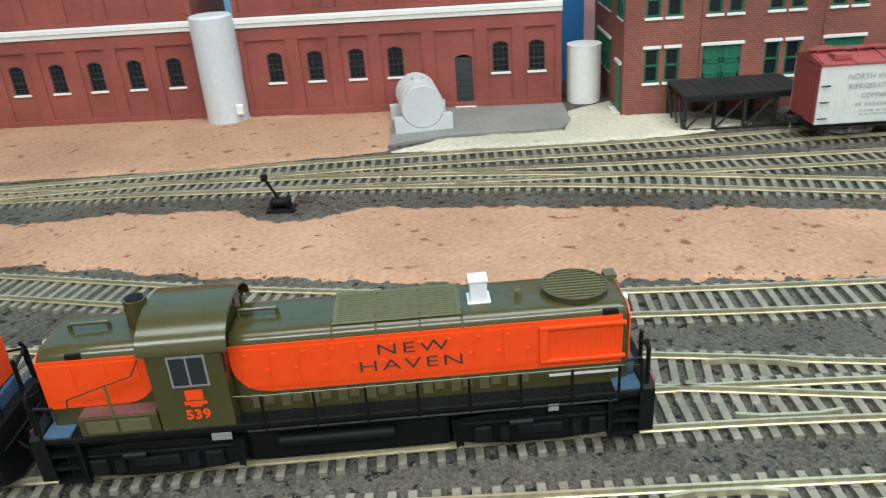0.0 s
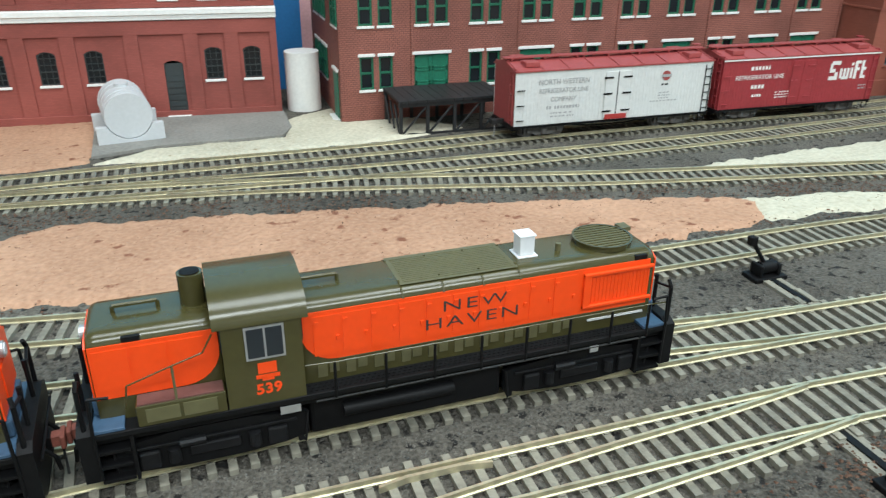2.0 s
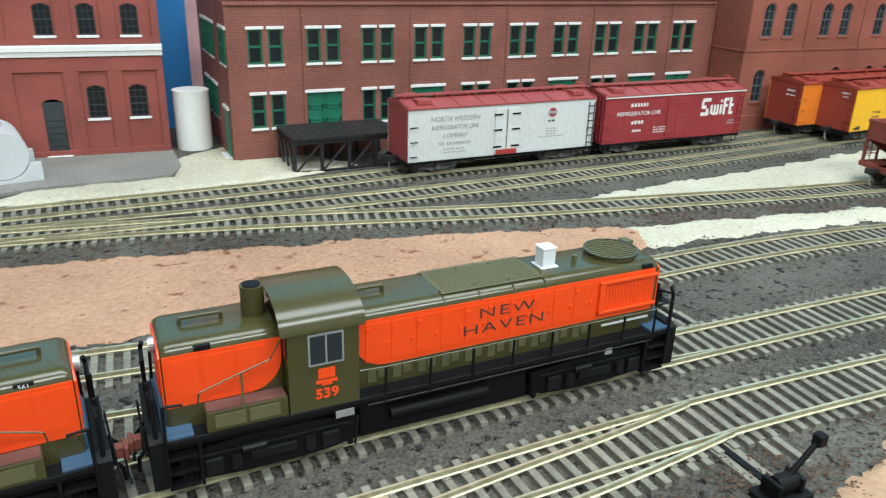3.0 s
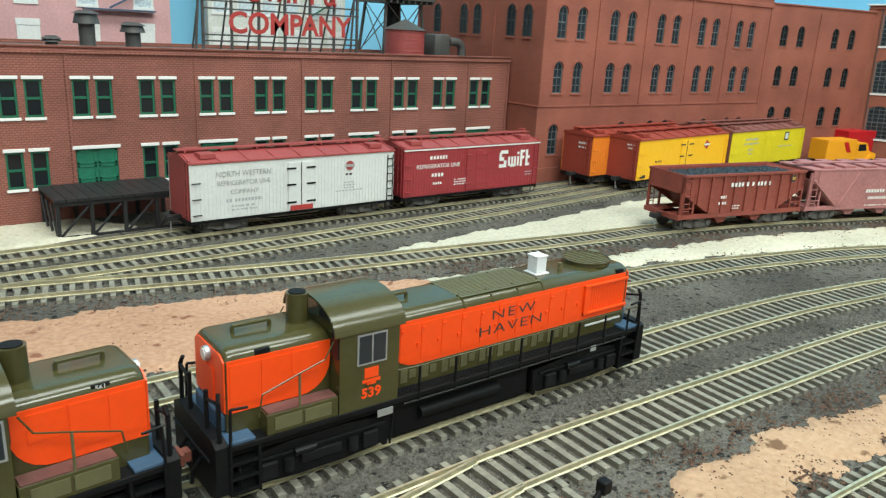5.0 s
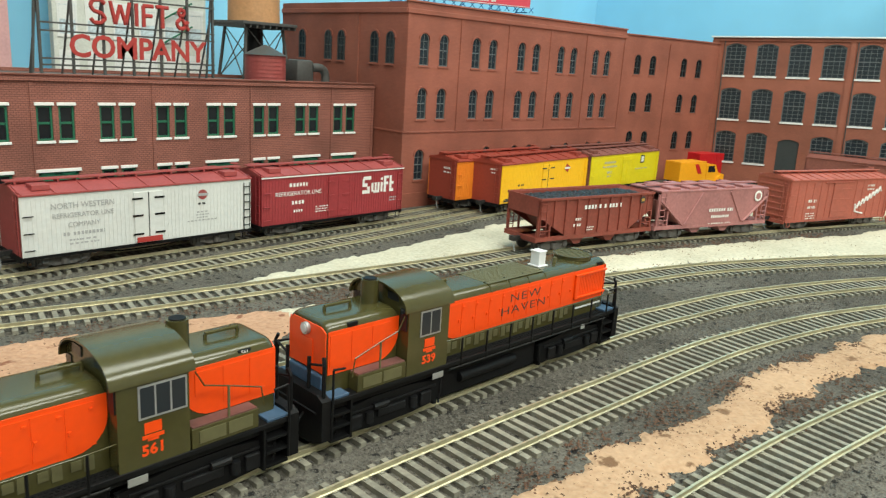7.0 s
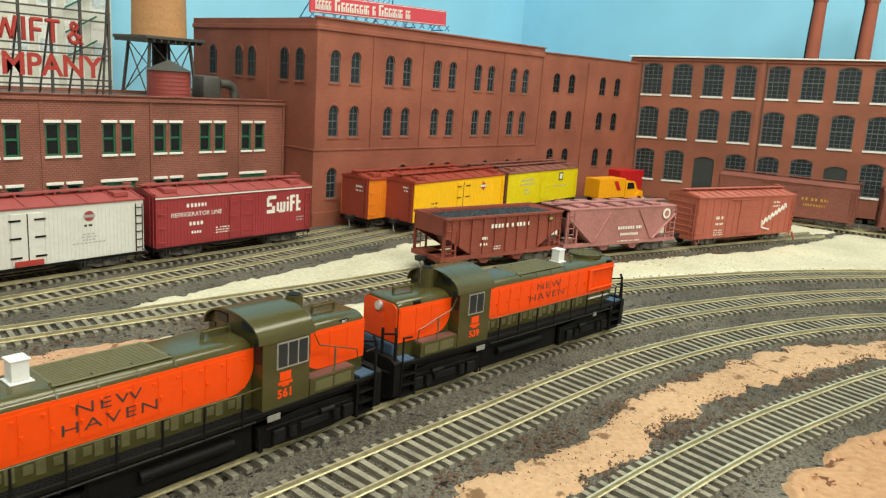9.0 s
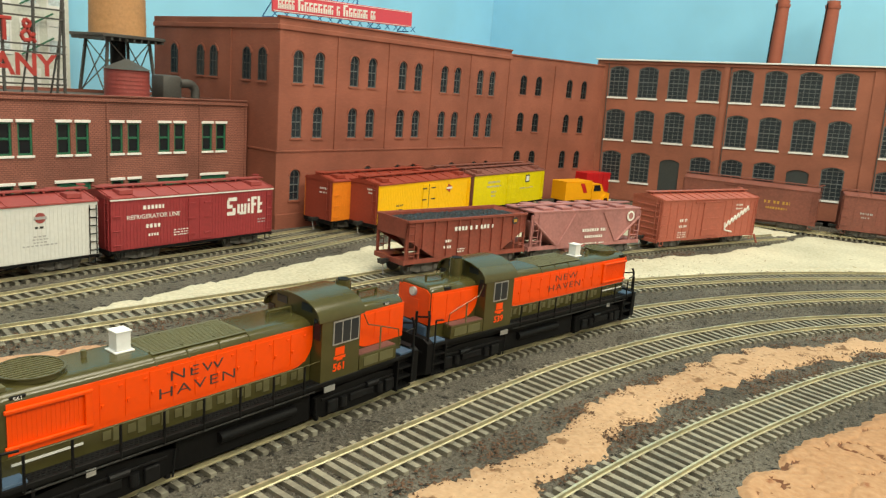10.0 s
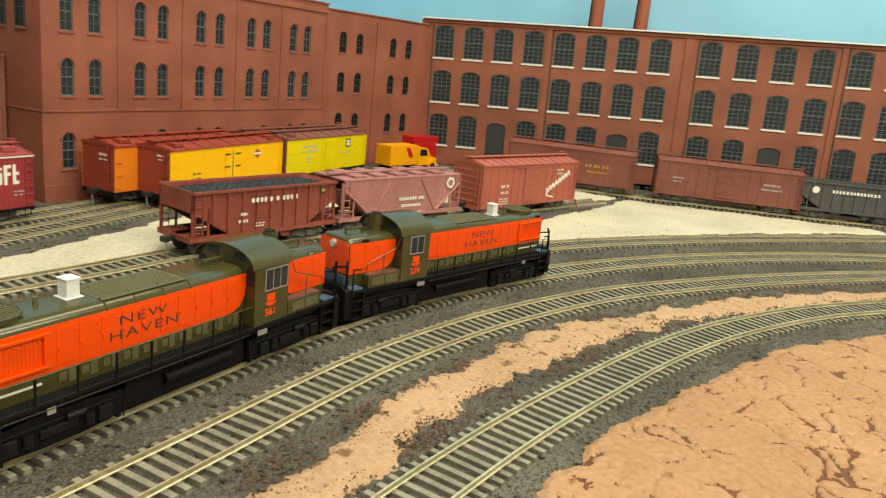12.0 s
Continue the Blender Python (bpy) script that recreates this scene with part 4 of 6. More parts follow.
# ---- roofs ----
def water_tower():
    ob = thing("water_tower", at(327, 92, 99), "tan wooden water tank on a dark steel tower", "water tower")
    for x in (-20, 20):
        for y in (-18, 18):
            part("leg", rod([(x * 1.12, y * 1.12, 0), (x * 0.9, y * 0.9, 46)], 1.4, seg=4), VENT, ob)
    for y in (-18, 18):
        part("brace", rod([(-22, y * 1.1, 2), (18, y * 0.92, 44)], 0.5), VENT, ob)
        part("brace", rod([(22, y * 1.1, 2), (-18, y * 0.92, 44)], 0.5), VENT, ob)
    for x in (-20, 20):
        part("brace", rod([(x * 1.1, -18, 2), (x * 0.92, 18, 44)], 0.5), VENT, ob)
        part("brace", rod([(x * 1.1, 18, 2), (x * 0.92, -18, 44)], 0.5), VENT, ob)
    part("platform", bx(-27, -26, 46, 27, 26, 48.5, bevel=0.3), VENT, ob)
    for k in range(9):
        part("joist", bx(-26 + k * 6.3, -25, 43.6, -24.4 + k * 6.3, 25, 45.95), VENT, ob)
    tank = part("tank", tb((0, 0, 48.6), (0, 0, 108), 22, 21, seg=44), TANKWOOD, ob, smooth=True)
    for z in (54, 62, 71, 81, 92, 103):
        part("hoop", tb((0, 0, z), (0, 0, z + 0.7), 22.15 - (z - 48) / 60, seg=44), TANKWOOD, tank, smooth=True)
    part("roof", tb((0, 0, 108), (0, 0, 122), 24, 2, seg=44), VENT, ob, smooth=True)
    part("riser", tb((0, 0, 0), (0, 0, 43.5), 6, seg=20), BLACK, ob, smooth=True)


def roof_tank():
    ob = thing("roof_tank", at(304, 40, 99), "small red banded tank with grey conical roof", "tank")
    t = part("tank", tb((0, 0, 0), (0, 0, 22), 16.2, seg=36), TANKRED, ob, smooth=True)
    for z in range(2, 22, 3):
        part("hoop", tb((0, 0, z), (0, 0, z + 0.7), 16.5, seg=36), TANKRED, t, smooth=True)
    part("roof", tb((0, 0, 22), (0, 0, 30), 17.6, 1.0, seg=36), VENT, ob, smooth=True)


def roof_duct():
    ob = thing("roof_duct", at(345, 42, 99), "dark grey ventilation duct with a bent outlet", "duct")
    part("housing", bx(-14, -8, 0, 4, 10, 20, bevel=3), VENT, ob, smooth=True)
    pts = [(2, -6, 14)] + [(10 + 7 * math.sin(a), -6, 7 + 7 * math.cos(a)) for a in [math.radians(k * 22.5) for k in range(5)]] + [(17, -6, 1)]
    part("outlet", rod(pts, 3.6, seg=14), VENT, ob, smooth=True)


def roof_vent(x, y, h, r):
    ob = thing("roof_vent", at(x, y, 99), "dark grey roof ventilator with a wide cap", "vent", "roof vents")
    part("stem", tb((0, 0, 0), (0, 0, h), r * 0.6, seg=20), VENT, ob, smooth=True)
    part("cap", tb((0, 0, h * 0.72), (0, 0, h), r, r * 0.8, seg=20), VENT, ob, smooth=True)
    part("lid", tb((0, 0, h), (0, 0, h + 2), r * 1.05, r * 0.5, seg=20), VENT, ob, smooth=True)


def roof_sign():
    ob = thing("rooftop_sign", at(129, 25, 99), "dark steel rooftop sign frame with red letters", "sign")
    W, H = 120, 72
    for k in range(7):
        x = k * W / 6
        part("upright", bx(x - 0.8, 0, 0, x + 0.8, 1.6, H), VENT, ob)
        part("stay", rod([(x, 22, 0), (x, 1.7, H * 0.72)], 0.7), VENT, ob)
    for z in (8, 12, 29, 34, 52, 58, 71):
        part("crossbar", bx(-0.8, -0.6, z, W + 0.8, -0.02, z + 1.1), VENT, ob)
    for x in (0, W):
        part("brace", rod([(x - 5, 2, 0), (x, 1.5, H)], 0.9), VENT, ob)
    writing("COMPANY", 20, SIGNRED, ob, on_side(65, -1.0, 20.5), "raised red sign letters", bold=0.5, spacing=0.98)
    bm = bmesh.new()
    for stroke in (((41, 49), (38, 51), (33, 50.5), (31.5, 47), (33.5, 44), (39, 42.5), (41, 39.5), (38, 36.5), (33.5, 36.5), (31.5, 39)),
                   ((44.5, 51), (47.5, 36.5), (51, 49), (54.5, 36.5), (57.5, 51)), ((62, 36), (62, 51)), ((67, 36), (67, 50), (74, 50)), ((67, 43.5), (73, 43.5)),
                   ((80.5, 36), (80.5, 50)), ((76, 50), (85, 50)), ((100, 36), (92.5, 47.5), (94, 50.5), (97, 48.5), (96, 46), (91, 40.5), (92.5, 37), (96.5, 37), (99.5, 42))):
        for (a, b), (c, d) in zip(stroke, stroke[1:]):
            tube(bm, (a, -1.2, b), (c, -1.2, d), 1.35, seg=6)
    tagged(part("sign_shape", bm, SIGNRED, ob, "red bar shapes on the sign frame"), kind="stuff")


def board_sign():
    ob = thing("billboard", at(389, -26, 170.5, -2.7, ry=-1.6), "long red rooftop billboard on blue steel lattice", "sign")
    W = 163
    for k in range(15):
        x = k * W / 14
        part("lattice_bar", rod([(x, 1, 0), (x + 6, 1, 5)], 0.4), DEEPBLUE, ob)
        part("lattice_bar", rod([(x + 6, 1, 0), (x, 1, 5)], 0.4), DEEPBLUE, ob)
    part("board", bx(0, 0, 4, W, 1.6, 18, bevel=0.3), SIGNPINK, ob)
    fr = part("border", bx(1, -0.25, 16.9, W - 1, -0.02, 17.4), LETTER_W, ob)
    part("border", bx(1, -0.25, 4.6, W - 1, -0.02, 5.1), LETTER_W, ob)
    bm = bmesh.new()
    rng = random.Random(3)
    x = 5.0
    for wd in ((3.4,) * 5, (6.8, 4.8, 4.6, 5.0, 5.8, 5.0, 2.0, 4.8), (4.4,), (6.6, 5.0, 4.8, 2.0, 4.6, 2.0, 4.8), (3.2, 3.2)):
        for i, w in enumerate(wd):
            h = 9.4 if i == 0 and len(wd) > 5 else 7.4
            box(bm, x, -0.5, 6.6, x + w * 0.3, -0.05, 6.6 + h); box(bm, x + w * 0.3, -0.5, 6.6 + h - 1.6, x + w * 0.75, -0.05, 6.6 + h)
            box(bm, x + w * 0.5, -0.5, 6.6, x + w * 0.78, -0.05, 6.6 + h * 0.55)
            x += w
        x += 3.2
    tagged(part("sign_shape", bm, LETTER_W, ob, "white bar shapes on the billboard"), kind="stuff")
    for x in (2, 42, 82, 122, 160):
        part("prop", rod([(x, 1.2, 0), (x, 16, 0)], 0.5), DEEPBLUE, ob)
        part("prop", rod([(x, 1.4, 14), (x, 16, 0)], 0.5), DEEPBLUE, ob)
    part("top_frame", rod([(62, 0.8, 18), (62, 0.8, 34), (92, 0.8, 34), (92, 0.8, 18)], 0.7), DEEPBLUE, ob)
    for k in range(5):
        part("lattice_bar", rod([(62 + k * 6, 0.8, 18), (68 + k * 6, 0.8, 26)], 0.4), DEEPBLUE, ob)


def chimney(x, y, lean):
    ob = thing("mill_chimney", at(x, y, 168), "round red-brown mill chimney with a collar", "chimney", "mill chimneys")
    part("shaft", tb((0, 0, 0), (0, 0, 97), 9.2, 7.6, seg=32), STACK, ob, smooth=True)
    part("collar", tb((0, 0, 88), (0, 0, 92), 8.6, 9.0, seg=32), STACK, ob, smooth=True)
    part("cable", rod([(-9, 6, 0), (-8.6, 6, 50), (-7.6, 5, 94)], 0.9), BLACK, ob)


water_tower()
roof_tank()
roof_duct()
for v in ((61, 45, 22, 8), (89, 45, 16, 8), (40, 45, 6, 6)):
    roof_vent(*v)
roof_sign()
board_sign()
chimney(1026, -246, 0)
chimney(1036, -302, 0)


# ---- backdrop: painted sky walls, distant tenement flats, and the room behind the camera ----
def tenement(x, y, W, H, wall_mat, bays, floors, label, trim):
    ob = thing("tenement", at(x, y, 0), label, "building", "backdrop flats", "structure")
    part("wall", bx(0, 0, 0, W, 8, H), wall_mat, ob)
    kit = None
    for f in range(floors):
        for b in range(bays):
            m = at(W * (b + 0.5) / bays, 0, H - 34 - f * 42)
            if kit is None:
                kit = part("window", bx(-7, -0.3, 0, 7, -0.02, 24), PRINTPANE, ob, m=m)
                part("window_frame", bx(-8.5, -0.8, -2.5, 8.5, -0.32, 0), trim, kit)
                part("window_frame", bx(-8.5, -0.8, 24, 8.5, -0.32, 29), trim, kit)
                part("blind", bx(-6.4, -0.5, 12, 6.4, -0.32, 23.5), trim, kit)
                part("window_frame", bx(-8.2, -0.7, 0.02, -6.6, -0.32, 23.9), trim, kit)
                part("window_frame", bx(6.6, -0.7, 0.02, 8.2, -0.32, 23.9), trim, kit)
            else:
                again(kit, ob, m)
    part("cornice", bx(-2, -5, H, W + 2, 8, H + 7, bevel=1), trim, ob)
    return ob


tn = tenement(-56, 190, 220, 330, TENE_R, 5, 7, "pink-brick tenement flat with pale window heads", PALETRIM)
for k in range(6):
    part("fire_escape", rod([(170, -4, 126 + k * 21), (200, -4, 142 + k * 21)], 0.8), BLUEGREY, tn)
    part("fire_escape", bx(150, -7, 124 + k * 21, 206, -0.9, 125.2 + k * 21), BLUEGREY, tn)
tg = tenement(198, 192, 140, 330, TENE_G, 6, 7, "grey stone tenement flat behind the rooftop sign", PALETRIM)
for k in range(6):
    part("fire_escape", rod([(96, -4, 126 + k * 21), (124, -4, 142 + k * 21)], 0.8), GREEN, tg)

sky = thing("backdrop", at(0, 0), "plain sky-blue painted backdrop walls behind the layout", "backdrop", kind="structure")
part("sky_wall", bx(-700, 230, -40, 1090, 240, 900), SKYBLUE, sky)
part("sky_wall", bx(1080.2, -900, -40, 1090, 229.8, 900), SKYBLUE, sky)
part("alley_board", bx(-62, 112, -2, -20, 114, 220), DEEPBLUE, sky, "deep blue board at the end of the alley")
room = thing("room_shell", at(0, 0), "plain pale walls and ceiling of the hobby room", "room", kind="structure")
part("wall", bx(-1600, -2300, -900, 1400, -2290, 1500), ROOMWALL, room)
part("wall", bx(-1610, -2300, -900, -1600, 240, 1500), ROOMWALL, room)
part("wall", bx(1400, -2300, -900, 1410, 240, 1500), ROOMWALL, room)
part("wall", bx(-1600, 240.2, -900, 1400, 250, 1500), ROOMWALL, room)
part("ceiling", bx(-1600, -2290, 1500, 1400, 240, 1510), WHITE, room)
part("floor", bx(-1600, -2290, -910, 1400, 240, -900), CONCRETE, room)

# ---- freight cars: local x along the car, y=0 its middle, z=0 the rail head ----
RAIL_Z = 4.25


def truck(parent, x, dull=CARTRUCK):
    for side in (-1, 1):
        y = side * 11.0
        bm = bmesh.new()
        prof = [(-13, 3.0), (-9.5, 3.2), (-5, 1.6), (5, 1.6), (9.5, 3.2), (13, 3.0), (13, 6.2), (7, 7.4), (5, 9.2), (-5, 9.2), (-7, 7.4), (-13, 6.2)]
        prism(prof, y - 0.8, y + 0.8, "y", bm)
        fr = part("sideframe", bm, dull, parent, m=at(x, 0))
        for k in (-1, 1):
            part("journal_box", bx(k * 10 - 1.7, y + side * 0.85 - 0.9, 3.2, k * 10 + 1.7, y + side * 0.85 + 0.9, 7.0, bevel=0.4), dull, fr)
        part("spring", tb((0, y + side * 0.9, 2.4), (0, y + side * 0.9, 6.4), 2.2, seg=10), dull, fr)
    for k in (-1, 1):
        bm = bmesh.new()
        for side in (-1, 1):
            tube(bm, (0, side * 8.0, 5.0), (0, side * 9.6, 5.0), 5.0, seg=22)
            tube(bm, (0, side * 7.3, 5.0), (0, side * 8.0, 5.0), 5.7, seg=22)
        tube(bm, (0, -8, 5), (0, 8, 5), 1.0, seg=8)
        part("wheelset", bm, dull, parent, m=at(x + k * 10, 0), smooth=True)
    part("bolster", bx(x - 3, -10, 6, x + 3, 10, 9.5), dull, parent)


def coupler(parent, x, sgn, material=STEEL):
    bm = bx(min(x, x + sgn * 5), -1.4, 7.6, max(x, x + sgn * 5), 1.4, 10.2)
    box(bm, min(x + sgn * 5, x + sgn * 8.5), -2.6, 7.2, max(x + sgn * 5, x + sgn * 8.5), 2.4, 10.6, bevel=0.5)
    c = part("coupler", bm, material, parent)
    part("trip_pin", rod([(x + sgn * 6, -0.5, 7.4), (x + sgn * 6.2, -1.5, 2.0), (x + sgn * 8, -4.5, 0.9)], 0.35), SILVER, c)


def ladder(parent, x, y, z0, z1, w, material, n=6, along="x"):
    bm = bmesh.new()
    for k in range(n):
        z = z0 + (z1 - z0) * (k + 0.5) / n
        if along == "x":
            tube(bm, (x - w / 2, y, z), (x + w / 2, y, z), 0.32, seg=5)
        else:
            tube(bm, (x, y - w / 2, z), (x, y + w / 2, z), 0.32, seg=5)
    for s in (-1, 1):
        if along == "x":
            tube(bm, (x + s * w / 2, y, z0), (x + s * w / 2, y, z1), 0.32, seg=5)
        else:
            tube(bm, (x, y + s * w / 2, z0), (x, y + s * w / 2, z1), 0.32, seg=5)
    return part("ladder", bm, material, parent)


def house_car(m, label, L, side_mat, end_mat, roof_mat, reefer=True, ribs=False, H0=9.5, H1=41.0, W=33.0, frame_mat=BLACK, dull=CARTRUCK, steel_roof=False, hinge=BLACK, category="freight car", group="parked freight cars"):
    ob = thing("reefer_car" if reefer else "boxcar", m, label, category, group)
    h = L / 2
    part("body_core", bx(-h + 0.7, -W / 2 + 0.7, H0, h - 0.7, W / 2 - 0.7, H1), side_mat, ob)
    for s in (-1, 1):
        y = s * W / 2
        # boarded sides
        side = part("car_side", bx(-h, min(y, y - s * 0.68), H0 - 0.4, h, max(y, y - s * 0.68), H1 - 0.2), side_mat, ob)
        n = int(L / 2.3)
        bm = bmesh.new()
        for k in range(n):
            x0 = -h + 0.8 + k * (L - 1.6) / n
            box(bm, x0 + 0.12, min(y, y + s * 0.14), H0, x0 + (L - 1.6) / n - 0.12, max(y, y + s * 0.14), H1 - 1.4)
        if not ribs:
            tagged(part("sheathing", bm, side_mat, side), kind="stuff")
        else:
            bm.free()
            for k in range(15):
                x0 = -h + 1 + k * (L - 2.4) / 14
                if abs(x0) > 13:
                    part("side_post", bx(x0 - 0.35, min(y, y + s * 0.35), H0, x0 + 0.35, max(y, y + s * 0.35), H1 - 1.4), side_mat, side)
        dw = 8.5 if reefer else 12.5
        door = part("door", bx(-dw, min(y + s * 0.16, y + s * 0.75), H0 + 0.8, dw, max(y + s * 0.16, y + s * 0.75), H1 - 2.4, bevel=0.15), side_mat, ob)
        if reefer:
            part("door_gap", bx(-0.25, min(y + s * 0.76, y + s * 0.95), H0 + 1, 0.25, max(y + s * 0.76, y + s * 0.95), H1 - 2.6), hinge, door)
            for z in (H0 + 5, (H0 + H1) / 2, H1 - 6):
                for k in (-1, 1):
                    part("hinge", bx(min(k * 3.5, k * 9.5), min(y + s * 0.76, y + s * 1.1), z - 0.5, max(k * 3.5, k * 9.5), max(y + s * 0.76, y + s * 1.1), z + 0.5), hinge, door)
        else:
            for z in (H0 + 6, (H0 + H1) / 2, H1 - 8):
                part("door_rib", bx(-dw + 0.6, min(y + s * 0.76, y + s * 1.05), z - 0.5, dw - 0.6, max(y + s * 0.76, y + s * 1.05), z + 0.5), side_mat, door)
            part("door_track", bx(-dw * 2, min(y, y + s * 1.2), H1 - 2.2, dw * 1.1, max(y, y + s * 1.2), H1 - 1.4), side_mat, ob)
        part("sill", bx(-h, min(y, y - s * 1.5), H0 - 2.0, h, max(y, y - s * 1.5), H0 - 0.45), frame_mat, ob)
        ladder(ob, h - 3.2, y + s * 0.7, H0, H1 - 2, 4.2, frame_mat if side_mat is CARWHITE else side_mat)
        for k in range(3):
            part("grab_iron", rod([(-h + 1, y + s * 0.7, H0 + 3 + k * 9), (-h + 6, y + s * 0.7, H0 + 3 + k * 9)], 0.3), frame_mat if side_mat is CARWHITE else side_mat, ob)
        for k in (-1, 1):
            part("stirrup", rod([(k * (h - 2), y, H0 - 2), (k * (h - 2), y, H0 - 5.5), (k * (h - 6), y, H0 - 5.5), (k * (h - 6), y, H0 - 2)], 0.3), frame_mat, ob)
    for s in (-1, 1):
        e = part("car_end", bx(min(s * h, s * (h - 0.69)), -W / 2 + 0.72, H0 - 0.4, max(s * h, s * (h - 0.69)), W / 2 - 0.72, H1 + 2.2), end_mat, ob)
        if ribs:
            for k in range(6):
                part("end_rib", bx(min(s * h, s * (h + 0.6)), -W / 2 + 2, H0 + 2 + k * 5, max(s * h, s * (h + 0.6)), W / 2 - 2, H0 + 3.6 + k * 5, bevel=0.25), end_mat, e)
        ladder(ob, s * (h + 0.7), -W / 2 + 4, H0, H1, 4.2, end_mat, along="y")
        part("end_sill", bx(min(s * h, s * (h + 1)), -W / 2 + 1, H0 - 3.2, max(s * h, s * (h + 1)), W / 2 - 1, H0 - 0.5), frame_mat, ob)
        coupler(ob, s * h, s)
    part("roof", prism([(-W / 2 - 0.7, H1), (W / 2 + 0.7, H1), (W / 2 + 0.7, H1 + 0.8), (0, H1 + 4.4), (-W / 2 - 0.7, H1 + 0.8)], -h - 0.5, h + 0.5, "x"), roof_mat, ob)
    n = 13 if steel_roof else 9
    for k in range(n):
        x = -h + 1 + k * (L - 2) / (n - 1)
        part("roof_rib", prism([(-W / 2 - 0.6, H1 + 0.82), (0, H1 + 4.42), (W / 2 + 0.6, H1 + 0.82), (W / 2 + 0.6, H1 + 1.3), (0, H1 + 5.0), (-W / 2 - 0.6, H1 + 1.3)], x - 0.4, x + 0.4, "x"), roof_mat, ob)
    for k in (-1, 0, 1):
        part("running_board", bx(-h - 1.5, k * 2.1 - 0.95, H1 + 5.6, h + 1.5, k * 2.1 + 0.95, H1 + 6.2), roof_mat, ob)
    for k in range(7):
        x = -h + 3 + k * (L - 6) / 6
        part("saddle", bx(x - 0.5, -3, H1 + 4.2, x + 0.5, 3, H1 + 5.55), roof_mat, ob)
    if reefer:
        for sx in (-1, 1):
            for sy in (-1, 1):
                part("ice_hatch", bx(sx * (h - 12) - 4.5, sy * 9 - 4.2, H1 + 2.0, sx * (h - 12) + 4.5, sy * 9 + 4.2, H1 + 5.0, bevel=0.3), roof_mat, ob)
    part("underframe", bx(-h + 6, -3, H0 - 5.0, h - 6, 3, H0 - 0.5), frame_mat, ob)
    part("brake_cylinder", tb((6, 7, H0 - 4), (16, 7, H0 - 4), 2.8, seg=14), frame_mat, ob)
    for y in (-9, 9):
        part("truss_rod", rod([(-h + 18, y, H0 - 1), (-12, y, H0 - 5.5), (12, y, H0 - 5.5), (h - 18, y, H0 - 1)], 0.4), frame_mat, ob)
    sx = h + 2.0
    part("brake_wheel", tb((sx, 6, H1 + 6.5), (sx, 6, H1 + 7.1), 2.6, seg=16), end_mat, ob)
    part("brake_staff", tb((sx, 6, H0), (sx, 6, H1 + 6.5), 0.4, seg=6), end_mat, ob)
    for k in (-1, 1):
        truck(ob, k * (h - 22), dull)
    return ob


def along(key, x, y):
    """Pose of a car whose middle stands on a track nearest to a plan point."""
    ln = LINES[key]
    s = ln.near(x, y)
    p, d = ln.spot(s)
    a, _ = ln.spot(s - 45)
    b, _ = ln.spot(s + 45)
    c = (a + b) / 2
    return at(c.x, c.y, RAIL_Z, math.degrees(math.atan2(b.y - a.y, b.x - a.x)))


Y0 = -16.5 - 0.2
car = house_car(along("dock", 144, -68), "white-sided wooden reefer with oxide-red roof and ends", 135, CARWHITE, OXIDE, OXIDE)
for r, (txt, sz) in enumerate((("NORTH WESTERN", 4.4), ("REFRIGERATOR LINE", 3.8), ("COMPANY", 3.8))):
    writing(txt, sz, LETTER_G, car, on_side(-36, Y0 - 0.1, 34.5 - r * 5.2), width=0.92)
bars(car, -36, Y0, 20.5, [(22, 2.4), (16, 1.2), (16, 1.2)], LETTER_G)
part("herald", tb((34, Y0, 34), (34, Y0 - 0.2, 34), 3.0, seg=24), OXIDE, car)
part("herald_bar", bx(30.5, Y0 - 0.35, 33.2, 37.5, Y0 - 0.22, 34.8), LETTER_G, car)
bars(car, 34, Y0, 29.4, [(6, 1.6)], LETTER_K)
bars(car, 34, Y0, 24, [(8, 1), (9, 1), (8, 1), (20, 1)], LETTER_G)
part("placard", bx(-7.5, Y0 - 1.2, 9.6, 7.5, Y0 - 0.7, 12.6), SIGNRED, car)

car = house_car(along("dock", 280, -69), "dark crimson wooden reefer with white lettering", 123, CRIMSON, CRIMSON, OXIDE, hinge=CRIMSON)
for r, (txt, sz, w) in enumerate((("REFRIGERATOR LINE", 4.0, 1.0),)):
    writing(txt, sz, LETTER_W, car, on_side(-33, Y0 - 0.1, 29), width=w)
bars(car, -33, Y0, 36.5, [(15, 3.2)], LETTER_W)
bars(car, -33, Y0, 24.5, [(11, 3.2), (0, 0.5), (8, 2.2)], LETTER_W)
bars(car, -13, Y0, 19, [(12, 1), (12, 1), (12, 1)], LETTER_W)
bars(car, 52, Y0, 20, [(7, 1.2), (7, 1.2)], LETTER_G)
bm = bmesh.new()
for x0, x1, z0, z1 in ((22, 29, 24, 26.5), (26.5, 29, 26.5, 29), (22, 26.5, 29, 31.5), (22, 24, 31.5, 35), (23, 30, 34, 36.5), (30.5, 32.5, 25, 31.5), (33.6, 35.4, 25, 31.5), (36.4, 38.2, 25, 31.5), (32.5, 38, 24, 26), (39.4, 41.2, 24.5, 31.5), (39.4, 41.2, 33, 34.8), (42.4, 44.6, 24, 36), (44.6, 47, 34, 36), (44.6, 46.6, 29.5, 31.5), (48, 50, 24, 36), (50, 52, 29.5, 31.5), (50, 52, 24, 26)):
    box(bm, x0, Y0 - 0.15, z0, x1, Y0, z1)
tagged(part("brand_shape", bm, LETTER_W, car, "bold white brand shape"), kind="stuff")
